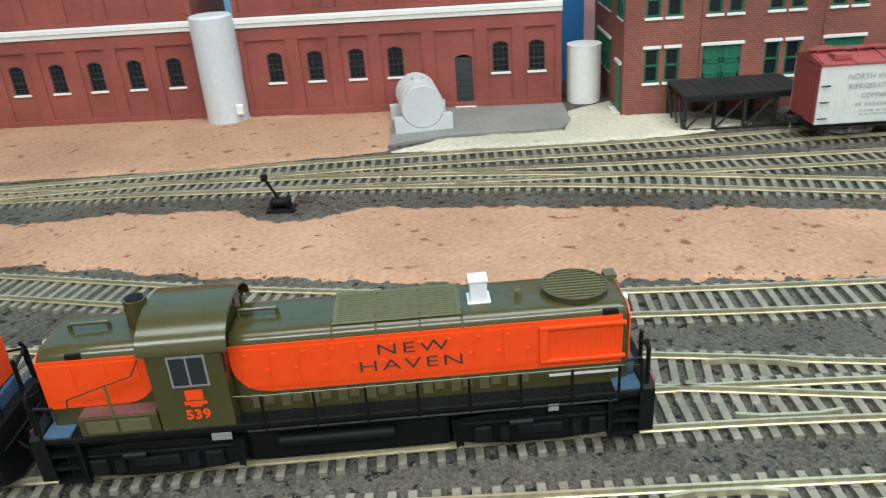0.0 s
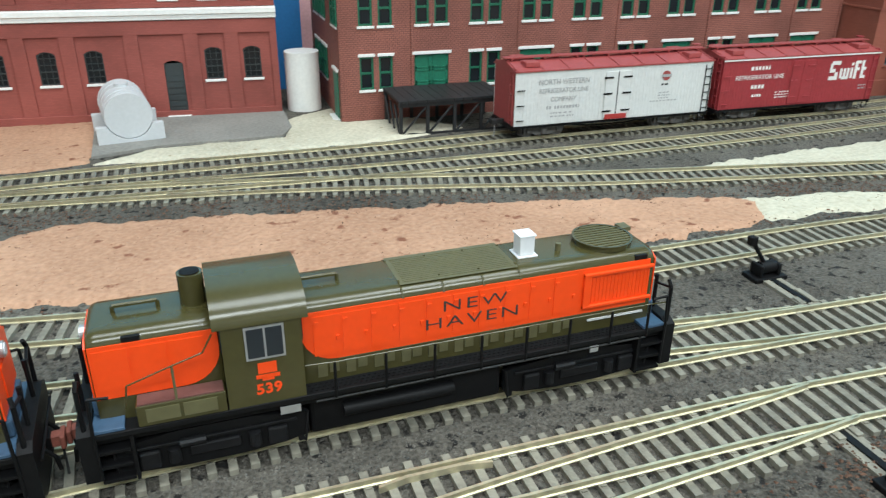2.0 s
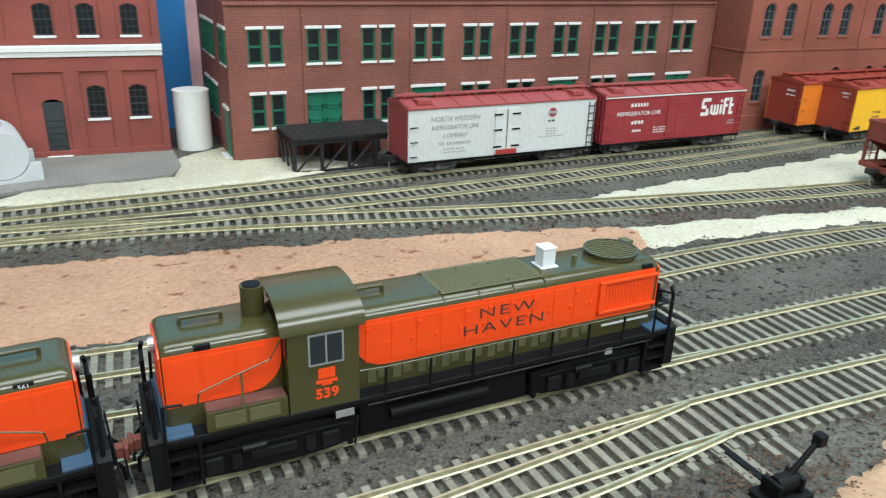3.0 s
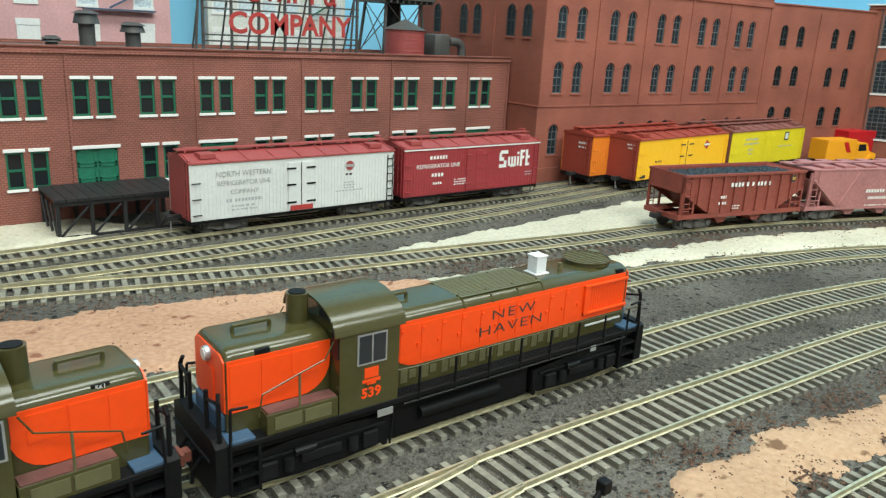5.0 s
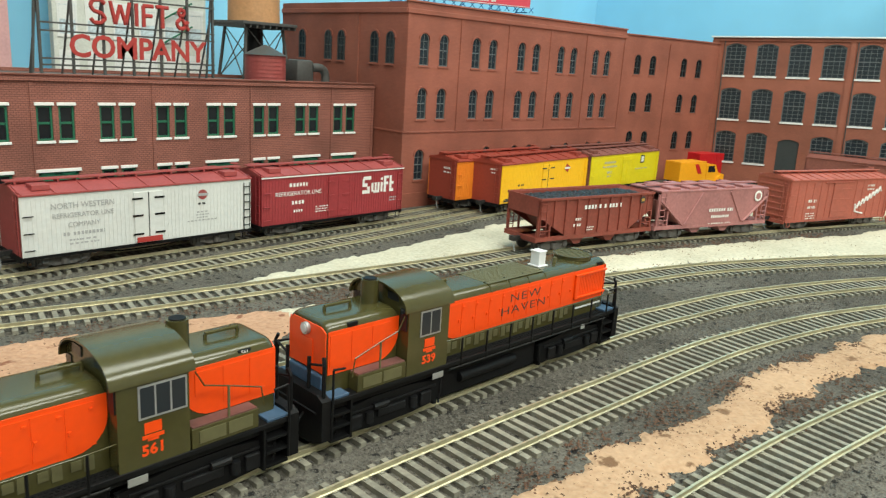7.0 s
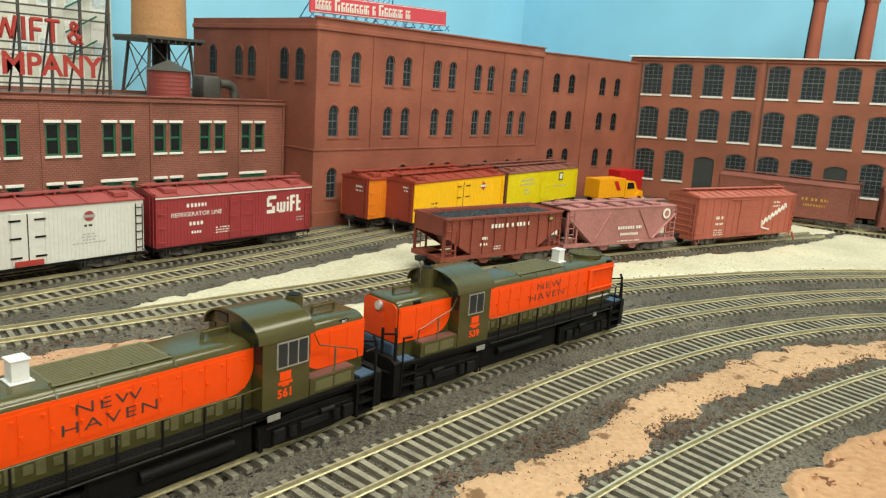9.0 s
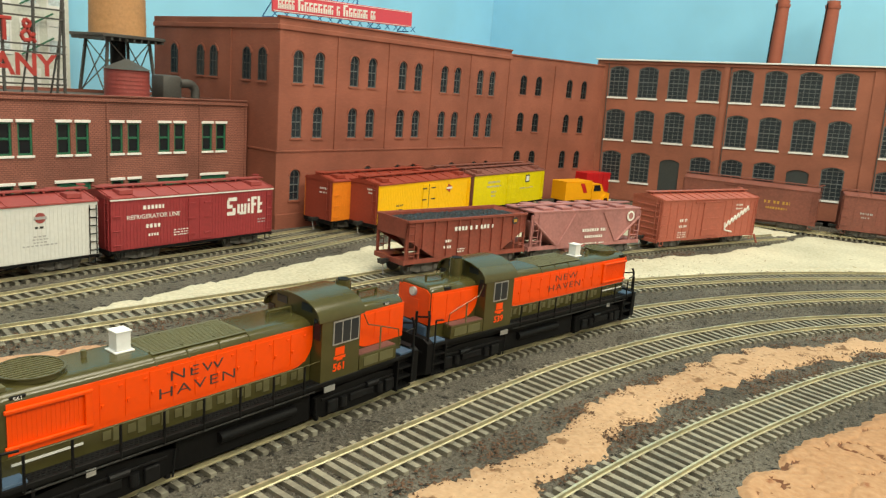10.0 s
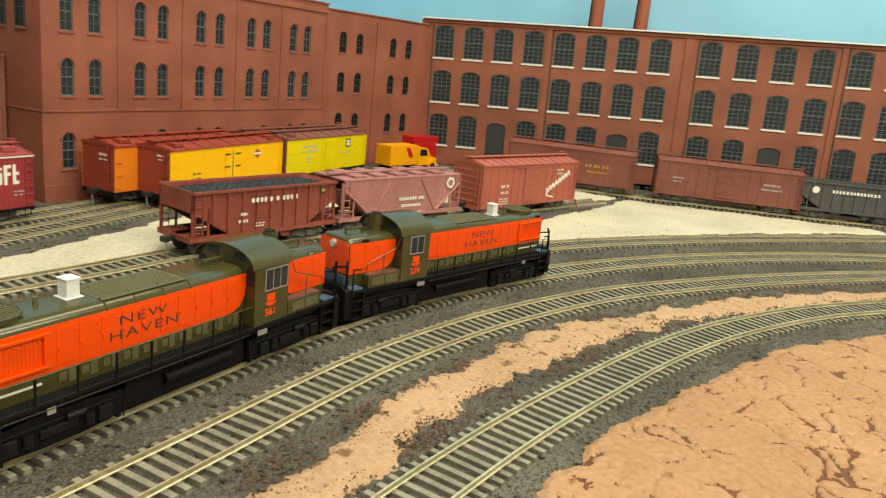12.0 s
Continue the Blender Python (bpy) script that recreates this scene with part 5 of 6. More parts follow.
part("fascia", bx(-62, Y0 - 0.5, 40.2, 62, Y0 + 0.1, 41.2), LETTER_W, car)

car = house_car(along("dock", 473, -68), "wooden reefer with orange sides and maroon ends", 128, ORANGE_R, MAROON, MAROON)
bars(car, -64.3, -6, 36, [(9, 2.2), (9, 1.6)], LETTER_W, rz=-90)
house_car(along("dock", 632, -73), "grey-brown roofed boxcar behind the yellow reefers", 150, FARBROWN, FARBROWN, BROWNROOF, reefer=False, steel_roof=True)
car = house_car(along("house", 497, -95), "bright yellow reefer with maroon ends and roof", 136, YELLOW, MAROON, MAROON, hinge=LETTER_K)
bars(car, -40, Y0, 24, [(9, 2.2), (9, 2.2), (7, 1), (7, 1)], LETTER_K)
bm = bmesh.new()
box(bm, -3, -0.2, -3, 3, 0, 3)
part("herald", bm, SIGNRED, car, m=at(32, Y0, 33, ry=28))
part("herald_bar", bx(27.5, Y0 - 0.3, 32.2, 36.5, Y0 - 0.21, 34), LETTER_W, car)
part("defect_card", bx(-64, Y0 - 0.3, 10.5, -57, Y0 - 0.1, 13), LETTER_K, car)
bars(car, -68.3, -8, 38, [(7, 1.8), (5, 1.4)], LETTER_W, rz=-90)
car = house_car(along("house", 640, -91), "lemon yellow reefer with dusty brown roof", 136, LEMON, BROWNROOF, BROWNROOF, hinge=LEMON)
bars(car, -33, Y0, 35, [(22, 2.6), (26, 2.2), (0, 1), (9, 2.6), (8, 1.6)], LETTER_G)
part("herald", bx(28, Y0 - 0.2, 30, 36, Y0, 38), LETTER_K, car)
part("herald_bar", bx(29.2, Y0 - 0.3, 31.2, 34.8, Y0 - 0.21, 36.8), LETTER_W, car)
bars(car, 32, Y0, 25, [(26, 1.4)], LETTER_G)
bm = bmesh.new()
for s in (-1, 1):
    tube(bm, (-4, s * 2, 0), (0, s * 2, 16), 1.2, seg=6); tube(bm, (8, s * 2, 0), (2, s * 2, 16), 1.2, seg=6)
box(bm, -2, -4, 14, 4, 4, 18)
bump = thing("bumper_post", at(640, -125), "black track bumper post", "bumper")
part("frame", bm, BLACK, bump)

car = house_car(along("team", 664, -293), "faded red steel boxcar with white script shape", 136, BOXRED, BOXRED, BOXRED, reefer=False, ribs=True, H1=42.5, steel_roof=True, frame_mat=BOXRED)
bars(car, -38, Y0, 27, [(10, 3.4), (10, 2.6), (0, 1), (12, 1.2), (12, 1.2), (12, 1.2)], LETTER_W)
bars(car, 40, Y0, 38, [(10, 2), (10, 2)], LETTER_W)
bm = bmesh.new()
for k in range(7):
    u, z = 24 + k * 4.4, 17 + k * 2.1
    tube(bm, (u, -0.1, z), (u + 2.2, -0.1, z + 6), 0.8, seg=5); tube(bm, (u + 2.2, -0.1, z + 6), (u + 4.4, -0.1, z + 2), 0.8, seg=5)
tube(bm, (22, -0.1, 14), (33, -0.1, 12), 0.7, seg=5); tube(bm, (22, -0.1, 14), (21, -0.1, 21), 0.9, seg=5)
part("script_shape", bm, LETTER_W, car, "white slanted script shape", m=at(0, Y0, 0))
part("stirrup", rod([(69, -17, 8), (73, -18, 0)], 1.0), BOXRED, car)

fars = [("weathered brown-red boxcar before the mill", (866, -285), FARBROWN), ("weathered brown boxcar with a faint sign", (893, -448), FARBROWN)]
car = house_car(along("mill", *fars[0][1]), fars[0][0], 138, FARBROWN, FARBROWN, FARBROWN, reefer=False, ribs=True, H1=43, steel_roof=True, frame_mat=FARBROWN)
bars(car, 30, -16.75, 30, [(26, 4.0), (22, 3.0)], LETTER_Y)
car = house_car(along("mill", *fars[1][1]), fars[1][0], 150, FARBROWN, FARBROWN, FARBROWN, reefer=False, ribs=True, H1=43, steel_roof=True, frame_mat=FARBROWN)
bars(car, 44, -16.75, 31, [(18, 3.0), (22, 2.4)], LETTER_G)
bars(car, -52, -16.75, 28, [(12, 2.6), (9, 2.0)], LETTER_G)


def hopper_car(m, label, L=117, W=33, H0=12, H1=39, skin=HOPPER_R, covered=False):
    ob = thing("covered_hopper" if covered else "coal_hopper", m, label, "freight car", "parked freight cars")
    h = L / 2
    slope = 24 if not covered else 24
    for s in (-1, 1):
        y = s * W / 2
        prof = [(-h + 2, H1), (h - 2, H1), (h - 2, H1 - 6), (h - slope, H0), (-h + slope, H0), (-h + 2, H1 - 6)] if covered else [(-h, H1), (h, H1), (h, 26), (h - slope, H0), (-h + slope, H0), (-h, 26)]
        side = part("car_side", prism(prof, min(y, y - s), max(y, y - s), "y"), skin, ob)
        n = 9
        for k in range(n):
            x = -h + slope * 0.55 + k * (L - slope * 1.1) / (n - 1)
            if not covered:
                zb = max(H0, 26 - (min(x + h, h - x)) * 0.58) + 0.5
                part("side_post", bx(x - 0.7, min(y, y + s * 1.1), zb, x + 0.7, max(y, y + s * 1.1), H1 - 1.2), skin, side)
        part("side_sill", bx(-h, min(y, y - s * 1.4), H0 - 3, h, max(y, y - s * 1.4), H0 - 0.1), skin, ob)
        if covered:
            for k in (-1, 1):
                part("diagonal", rod([(k * (h - 2), y + s * 0.2, H1 - 6), (k * (h - slope - 2), y + s * 0.2, H0)], 0.9), skin, side)
                part("diagonal", rod([(k * (h - slope - 20), y + s * 0.3, H1 - 1), (k * (h - slope - 4), y + s * 0.3, H0)], 0.7), skin, side)
        else:
            part("top_chord", bx(-h, min(y, y + s * 1.3), H1 - 1.1, h, max(y, y + s * 1.3), H1 + 0.7, bevel=0.2), skin, ob)
        for k in (-1, 1):
            part("corner_post", bx(min(k * h, k * (h - 1.6)), min(y, y - s * 1.6), H0, max(k * h, k * (h - 1.6)), max(y, y - s * 1.6), H1 - 1.2), skin, ob)
            part("corner_post", bx(min(k * (h - 10), k * (h - 11.2)), min(y, y - s * 1.2), H0, max(k * (h - 10), k * (h - 11.2)), max(y, y - s * 1.2), H1 - 9), skin, ob)
            ladder(ob, k * (h - 4), y + s * 0.4, H0, H1 - 1, 5, skin, n=5)
            part("grab_iron", rod([(k * (h - 1), y, H0 + 4), (k * (h - 11), y, H0 + 4)], 0.4), skin, ob)
    for k in (-1, 1):
        sheet_bm = prism([(k * h * 0.99, H1 - (6 if covered else 0)), (k * (h - slope), H0), (k * (h - slope - 1.4), H0), (k * (h * 0.99 - 1.4), H1 - (6 if covered else 0))], -W / 2 + 1.1, W / 2 - 1.1, "y")
        part("slope_sheet", sheet_bm, skin, ob)
        part("end_sill", bx(min(k * h, k * (h + 1.2)), -W / 2, H0 - 3.4, max(k * h, k * (h + 1.2)), W / 2, H0 - 0.2), skin, ob)
        part("end_platform", bx(min(k * (h - 14), k * (h - 0.1)), -W / 2 + 1.5, H0 - 1.5, max(k * (h - 14), k * (h - 0.1)), W / 2 - 1.5, H0 - 0.3), skin, ob)
        if not covered:
            part("car_end", bx(min(k * h, k * (h - 1)), -W / 2 + 1.1, 26, max(k * h, k * (h - 1)), W / 2 - 1.1, H1 + 0.6), skin, ob)
        coupler(ob, k * h, k)
        truck(ob, k * (h - 19), CARTRUCK)
        bm = prism([(k * 6, H0), (k * 26, H0), (k * 18, 4.5), (k * 13, 4.5)], -W / 2 + 3, W / 2 - 3, "y")
        part("hopper_bay", bm, skin, ob)
    part("centre_sill", bx(-h, -3, H0 - 4, h, 3, H0 - 0.3), skin, ob)
    if covered:
        part("roof", bx(-h + 1, -W / 2 - 0.3, H1, h - 1, W / 2 + 0.3, H1 + 1.4, bevel=0.3), skin, ob)
        for k in range(5):
            for s in (-1, 1):
                part("roof_hatch", bx(-h + 12 + k * 19.5, s * 9 - 5, H1 + 1.42, -h + 23 + k * 19.5, s * 9 + 5, H1 + 3.2, bevel=0.4), skin, ob)
        part("running_board", bx(-h - 1, -2.5, H1 + 3.0, h + 1, 2.5, H1 + 3.8), skin, ob)
    return ob


car = hopper_car(along("team", 402, -208), "brown-red coal hopper filled with black coal", L=109, H1=37.5)
bars(car, 3, -17.7, 32.5, [(36, 3.6)], LETTER_W)
bars(car, -20, -17.7, 24, [(5, 2.4), (8, 2.4)], LETTER_W)
bars(car, -8, -17.7, 17, [(7, 1), (7, 1)], LETTER_W)
part("herald", tb((42, -17.5, 33), (42, -17.8, 33), 2.6, seg=20), LETTER_K, car)
part("herald_bar", bx(40.5, -17.95, 32, 43.5, -17.82, 34), LETTER_Y, car)
rng = random.Random(8)
bm = bmesh.new()
bmesh.ops.create_grid(bm, x_segments=60, y_segments=18, size=0.5)
for v in bm.verts:
    v.co = Vector((v.co.x * 105, v.co.y * 30, 35.4 + 2.2 * (1 - (v.co.y * 2) ** 2) * (1 - (v.co.x * 2) ** 6) + rng.uniform(-0.7, 0.7)))
coal = part("coal_load", bm, COAL, car, "heaped black coal load")
car = hopper_car(along("team", 516, -243), "dusty rose-brown covered hopper with roof hatches", L=118, H1=37, skin=COVRED, covered=True)
bars(car, 6, -17.6, 24, [(26, 3.2), (20, 2.6), (0, 1), (24, 1.2)], LETTER_W)
part("herald", tb((46, -17.4, 32), (46, -17.7, 32), 4.2, seg=24), LETTER_W, car)
part("herald_core", tb((46, -17.7, 32), (46, -17.8, 32), 2.6, seg=24), COVRED, car)
car = hopper_car(along("mill", 928, -572), "dark grey open hopper before the mill", skin=FARGREY)
bars(car, 0, -17.7, 33, [(50, 4.2)], LETTER_W)
part("herald", tb((-42, -17.5, 31), (-42, -17.8, 31), 3.6, seg=20), LETTER_W, car)


# ---- road vehicles by the mill ----
def delivery_truck():
    ob = thing("delivery_truck", at(800, -112, 0, -12), "orange-yellow delivery truck parked by the mill", "truck")
    part("cargo_box", bx(-56, -13, 10, 0, 13, 35, bevel=0.8), TRUCKYEL, ob)
    part("cargo_roof", bx(-56, -13, 35.05, 0, 13, 36.0, bevel=0.4), TRUCKYEL, ob)
    part("panel_stripe", prism([(-26, 33), (-18, 33), (-10, 20), (-18, 20)], -13.3, -13.02, "y"), TRUCKRED, ob)
    part("cab", prism([(3, 8), (44, 8), (44, 17), (30, 20), (23, 31), (6, 32), (3, 30)], -11, 11, "y"), TRUCKYEL, ob)
    for s in (-1, 1):
        part("side_window", prism([(7, 21), (23, 21), (20, 29.5), (7, 29.5)], s * 11.02, s * 11.3, "y"), GLASS, ob)
        part("fender", tb((33, s * 8.5, 8), (33, s * 13.2, 8), 7.6, seg=20), TRUCKYEL, ob)
        part("headlight", tb((39.5, s * 8, 15), (41.5, s * 8, 15), 1.8, seg=14), SILVER, ob)
        for x in (33, -30, -42):
            w = part("wheel", tb((x, s * 9.5, 5.4), (x, s * 13.6, 5.4), 5.4, seg=20), BLACK, ob)
            part("hub", tb((x, s * 13.4, 5.4), (x, s * 14.0, 5.4), 2.4, seg=14), TRUCKRED, w)
    part("windscreen", prism([(30.2, 20.4), (23.6, 30.6), (24.1, 30.9), (30.7, 20.7)], -9.5, 9.5, "y"), GLASS, ob)
    part("bumper", bx(44.2, -13, 6, 46, 13, 8.5, bevel=0.4), WHITE, ob)
    part("chassis", bx(-50, -6, 5, 40, 6, 9.9), BLACK, ob)
    ob.scale = (0.85, 0.85, 0.85)


def red_trailer():
    ob = thing("red_trailer", at(885, -92, 0, -14), "plain bright red truck trailer behind the delivery truck", "trailer")
    part("cargo_box", bx(-48, -13, 10, 40, 13, 40, bevel=0.8), TRUCKRED, ob)
    for k in range(8):
        part("panel_rib", bx(-44 + k * 11, -13.35, 12, -43.4 + k * 11, -13.02, 38), TRUCKRED, ob)
    for s in (-1, 1):
        for x in (-34, 26):
            part("wheel", tb((x, s * 9, 5.2), (x, s * 13, 5.2), 5.2, seg=20), BLACK, ob)
    part("chassis", bx(-46, -6, 5, 38, 6, 9.9), BLACK, ob)
    ob.scale = (0.85, 0.85, 0.85)


delivery_truck()
red_trailer()

# ---- locomotives: local x along the frame, short hood towards -x, z=0 the ground under the ties ----
def hood_profile(w, z0, z1, z2, n=5):
    r = z2 - z1
    pts = [(-w, z0), (w, z0), (w, z1)]
    for k in range(1, n + 1):
        a = math.pi / 2 * k / n
        pts.append((w - 4.2 + 4.2 * math.cos(a), z1 + r * math.sin(a)))
    for k in range(n + 1):
        a = math.pi / 2 * (1 + k / n)
        pts.append((-w + 4.2 + 4.2 * math.cos(a), z1 + r * math.sin(a)))
    return pts


def hood_mesh(w, z0, z1, z2, x0, x1):
    """A hood with softly rounded roof edges and ends."""
    bm = bmesh.new()
    prof = hood_profile(w, z0, z1, z2, 7)
    rings = []
    for x, k in ((x0, 2.2), (x0 + 0.35, 1.2), (x0 + 1.0, 0.5), (x0 + 2.2, 0.0), (x1 - 2.2, 0.0), (x1 - 1.0, 0.5), (x1 - 0.35, 1.2), (x1, 2.2)):
        ring = []
        for u, v in prof:
            cap = max(0.0, (v - z1 + 2.0) / (z2 - z1 + 2.0))
            ring.append(bm.verts.new((x, u * (1 - k * 0.045 * (0.3 + cap)), v - k * 0.55 * cap)))
        rings.append(ring)
    n = len(prof)
    for a, b in zip(rings, rings[1:]):
        for i in range(n):
            bm.faces.new((a[i], b[i], b[(i + 1) % n], a[(i + 1) % n]))
    bm.faces.new(rings[0]), bm.faces.new(rings[-1])
    bmesh.ops.recalc_face_normals(bm, faces=bm.faces[:])
    return bm


def rounded_panel(x0, x1, z0, z1, r, corner, y, s, t=0.3):
    """A thin colour panel with one lower corner rounded; corner is -1 (towards x0), 1 (towards x1) or 0."""
    pts = []
    if corner == -1:
        pts += [(x0 + r - r * math.sin(a), z0 + r - r * math.cos(a)) for a in [math.pi / 2 * (1 - k / 6) for k in range(7)]]
    else:
        pts.append((x0, z0))
    if corner == 1:
        pts += [(x1 - r + r * math.sin(a), z0 + r - r * math.cos(a)) for a in [math.pi / 2 * k / 6 for k in range(7)]]
    else:
        pts.append((x1, z0))
    pts += [(x1, z1), (x0, z1)]
    return prism(pts, y, y + s * t, "y")


def rpart(name, bm, material, parent, label="", smooth=False):
    return part(name, bm, material, parent, label, at(0, 0, -1.8), smooth)


def locomotive(label, number):
    ob = thing("diesel_locomotive", at(0, 0), label, "locomotive", "coupled locomotives")
    # frame, deck, pilots
    part("frame_sill", bx(-75.9, -13.4, 17.2, 75.9, 13.4, 19.6, bevel=0.3), BLACK, ob)
    part("walkway_deck", bx(-75.9, -15.3, 19.65, 75.9, 15.3, 21.2, bevel=0.2), BLACK, ob)
    bm = bmesh.new()
    for s in (-1, 1):
        for k in range(72):
            for j in range(3):
                x, y = -26 + k * 1.4 + (j % 2) * 0.7, s * (11.2 + j * 1.25)
                box(bm, x - 0.35, y - 0.3, 21.2, x + 0.35, y + 0.3, 21.42)
    tagged(part("tread_plate", bm, BLACK, ob), kind="stuff")
    part("fuel_tank", bx(-26.5, -11.8, 6.2, 26.5, 11.8, 17.1, bevel=1.2), BLACK, ob)
    for s in (-1, 1):
        part("air_tank", tb((-18, s * 12.6, 13), (12, s * 12.6, 13), 1.9, seg=12), BLACK, ob, smooth=True)
        part("conduit", rod([(-25, s * 14.9, 18.6), (70, s * 14.9, 18.6)], 0.35), STEEL, ob)
        part("builder_plate", bx(-34, s * 15.45 - 0.15, 17.2, -29, s * 15.45 + 0.15, 19.3), SILVER, ob)
        part("builder_plate", bx(52, s * 15.0 - 0.2, 17.0, 54.6, s * 15.0 + 0.2, 19.0), SILVER, ob)
        for e in (-1, 1):
            for k, z in enumerate((7.0, 11.2, 15.4)):
                part("step", bx(min(e * 68.6, e * 75.8), min(s * (11 + 0.2 * k), s * 15.3), z, max(e * 68.6, e * 75.8), max(s * (11 + 0.2 * k), s * 15.3), z + 0.8), BLACK, ob)
            part("step_side", bx(min(e * 67.6, e * 68.4), min(s * 10.5, s * 15.2), 6.5, max(e * 67.6, e * 68.4), max(s * 10.5, s * 15.2), 19.6), BLACK, ob)
    for e in (-1, 1):
        part("pilot", prism([(-15.4, 8.2), (-11, 6.2), (11, 6.2), (15.4, 8.2), (15.4, 21.6), (12.5, 23.0), (-12.5, 23.0), (-15.4, 21.6)], e * 76.1, e * 79.3, "x"), BLACK, ob)
        part("end_platform", bx(min(e * 69, e * 76.0), -15.0, 21.25, max(e * 69, e * 76.0), 15.0, 22.2, bevel=0.2), BLUEGREY, ob, "blue-grey end platform")
        part("end_housing", bx(min(e * 72.4, e * 75.6), -9, 22.25, max(e * 72.4, e * 75.6), 9, 27.0, bevel=0.6), BLUEGREY, ob)
        part("draft_box", bx(min(e * 78, e * 80.6), -2.4, 11.0, max(e * 78, e * 80.6), 2.4, 15.5), BLACK, ob)
        bm = bx(min(e * 80, e * 82.6), -1.5, 12, max(e * 80, e * 82.6), 1.5, 14.8)
        box(bm, min(e * 82.5, e * 83.7), -2.6, 11.4, max(e * 82.5, e * 83.7), 2.6, 15.2, bevel=0.4)
        c = part("coupler", bm, RUST, ob, "rusty red knuckle coupler")
        part("trip_pin", rod([(e * 82.6, 0.4, 11.5), (e * 82.8, 1.8, 6.6), (e * 83.2, 4.5, 5.6)], 0.35), STEEL, c)
        for s in (-1, 1):
            part("air_hose", rod([(e * 79.2, s * 5.5, 15), (e * 81.6, s * 5.5, 12), (e * 82, s * 5.2, 8)], 0.55), BLACK, ob)
            part("end_post", rod([(e * 77.6, s * 13.6, 21), (e * 77.6, s * 13.6, 33), (e * 77.2, s * 12.6, 35.2)], 0.6), BLACK, ob)
            part("end_post", rod([(e * 77.9, s * 6.0, 22.5), (e * 77.9, s * 6.0, 33.5)], 0.6), BLACK, ob)
            part("end_rail", rod([(e * 77.6, s * 13.6, 33), (e * 77.9, s * 6.0, 31)], 0.42), BLACK, ob)
            part("step_handrail", rod([(e * 75.7, s * 15.4, 8.5), (e * 75.7, s * 15.8, 22), (e * 75.4, s * 15.4, 31.5), (e * 71, s * 15.2, 31.0)], 0.42), BLACK, ob)
        part("cut_lever", rod([(e * 80.0, -13, 17.5), (e * 80.2, 13, 17.5)], 0.35), BLACK, ob)
    # hoods
    part("long_hood", hood_mesh(10.2, 21.2, 41.6, 44.6, -27.2, 73.4), OLIVE, ob, smooth=True)
    part("short_hood", hood_mesh(10.2, 21.2, 41.6, 44.6, -74.4, -45.8), OLIVE, ob, smooth=True)
    for s in (-1, 1):
        y = s * 10.22
        lp = part("orange_panel", rounded_panel(-27.0, 71.6, 27.6, 41.8, 8.5, -1, y, s), ORANGE, ob, "bright orange hood side")
        sp = part("orange_panel", rounded_panel(-74.1, -46.2, 27.6, 41.8, 8.5, 1, y, s), ORANGE, ob, "bright orange short hood side")
        for k in range(10):
            x = -24 + k * 7.3
            part("hood_door", bx(x, min(y + s * 0.31, y + s * 0.48), 29.2, x + 6.7, max(y + s * 0.31, y + s * 0.48), 40.6), ORANGE, lp)
            part("door_latch", bx(x + 5.6, min(y + s * 0.5, y + s * 0.9), 33.5, x + 6.3, max(y + s * 0.5, y + s * 0.9), 34.6), ORANGE, lp)
            part("door_hinge", bx(x + 0.3, min(y + s * 0.5, y + s * 0.8), 38.6, x + 1.3, max(y + s * 0.5, y + s * 0.8), 39.2), ORANGE, lp)
            part("lower_door", bx(x + 0.6, min(y, y + s * 0.25), 22.6, x + 3.0, max(y, y + s * 0.25), 26.8), OLIVE_D, ob)
            part("lower_door", bx(x + 3.6, min(y, y + s * 0.25), 23.6, x + 6.0, max(y, y + s * 0.25), 26.2), OLIVE_D, ob)
        for k in range(3):
            part("hood_door", bx(-73.5 + k * 8.2, min(y + s * 0.31, y + s * 0.48), 30.0 if k < 2 else 34, -66.0 + k * 8.2, max(y + s * 0.31, y + s * 0.48), 40.6), ORANGE, sp)
        sh = part("radiator_frame", bx(50.5, min(y + s * 0.31, y + s * 1.3), 29.4, 52.6, max(y + s * 0.31, y + s * 1.3), 40.2, bevel=0.2), ORANGE, ob)
        for z0, z1 in ((29.4, 30.4), (39.4, 40.4)):
            part("radiator_frame", bx(50.5, min(y + s * 0.32, y + s * 1.35), z0, 72.4, max(y + s * 0.32, y + s * 1.35), z1, bevel=0.2), ORANGE, ob)
        for k in range(16):
            part("radiator_slat", bx(53.4 + k * 1.18, min(y + s * 0.3, y + s * 0.42), 30.6, 54.0 + k * 1.18, max(y + s * 0.3, y + s * 0.42), 39.2), ORANGE, ob)
        part("louvre_strip", bx(53, min(y, y + s * 0.4), 24.6, 71, max(y, y + s * 0.4), 25.2), PALETRIM, ob)
        part("stripe", bx(-18, min(y, y + s * 0.34), 27.3, 71.6, max(y, y + s * 0.34), 27.55), OLIVE_D, ob)
        # lettering and numbers
        q = (lambda x, z: at(x, y + s * 0.52, z, 0 if s < 0 else 180, rx=90))
        for body, z in (("NEW", 37.4), ("HAVEN", 32.6)):
            writing(body, 4.6, LETTER_K, ob, q(18.0 if body == "HAVEN" else 18.6, z), "thin dark block lettering", width=1.62, spacing=1.18, bold=-0.04)
        # cab side
        cy = s * 15.0
        wx0, wx1, lights = (-40.6, -31.4, 2) if s < 0 else (-45.0, -32.4, 3)
        w = part("cab_window", bx(wx0, min(cy, cy + s * 0.35), 34.2, wx1, max(cy, cy + s * 0.35), 43.2), SILVER, ob, "grey metal window frame")
        step = (wx1 - wx0 - 0.5) / lights
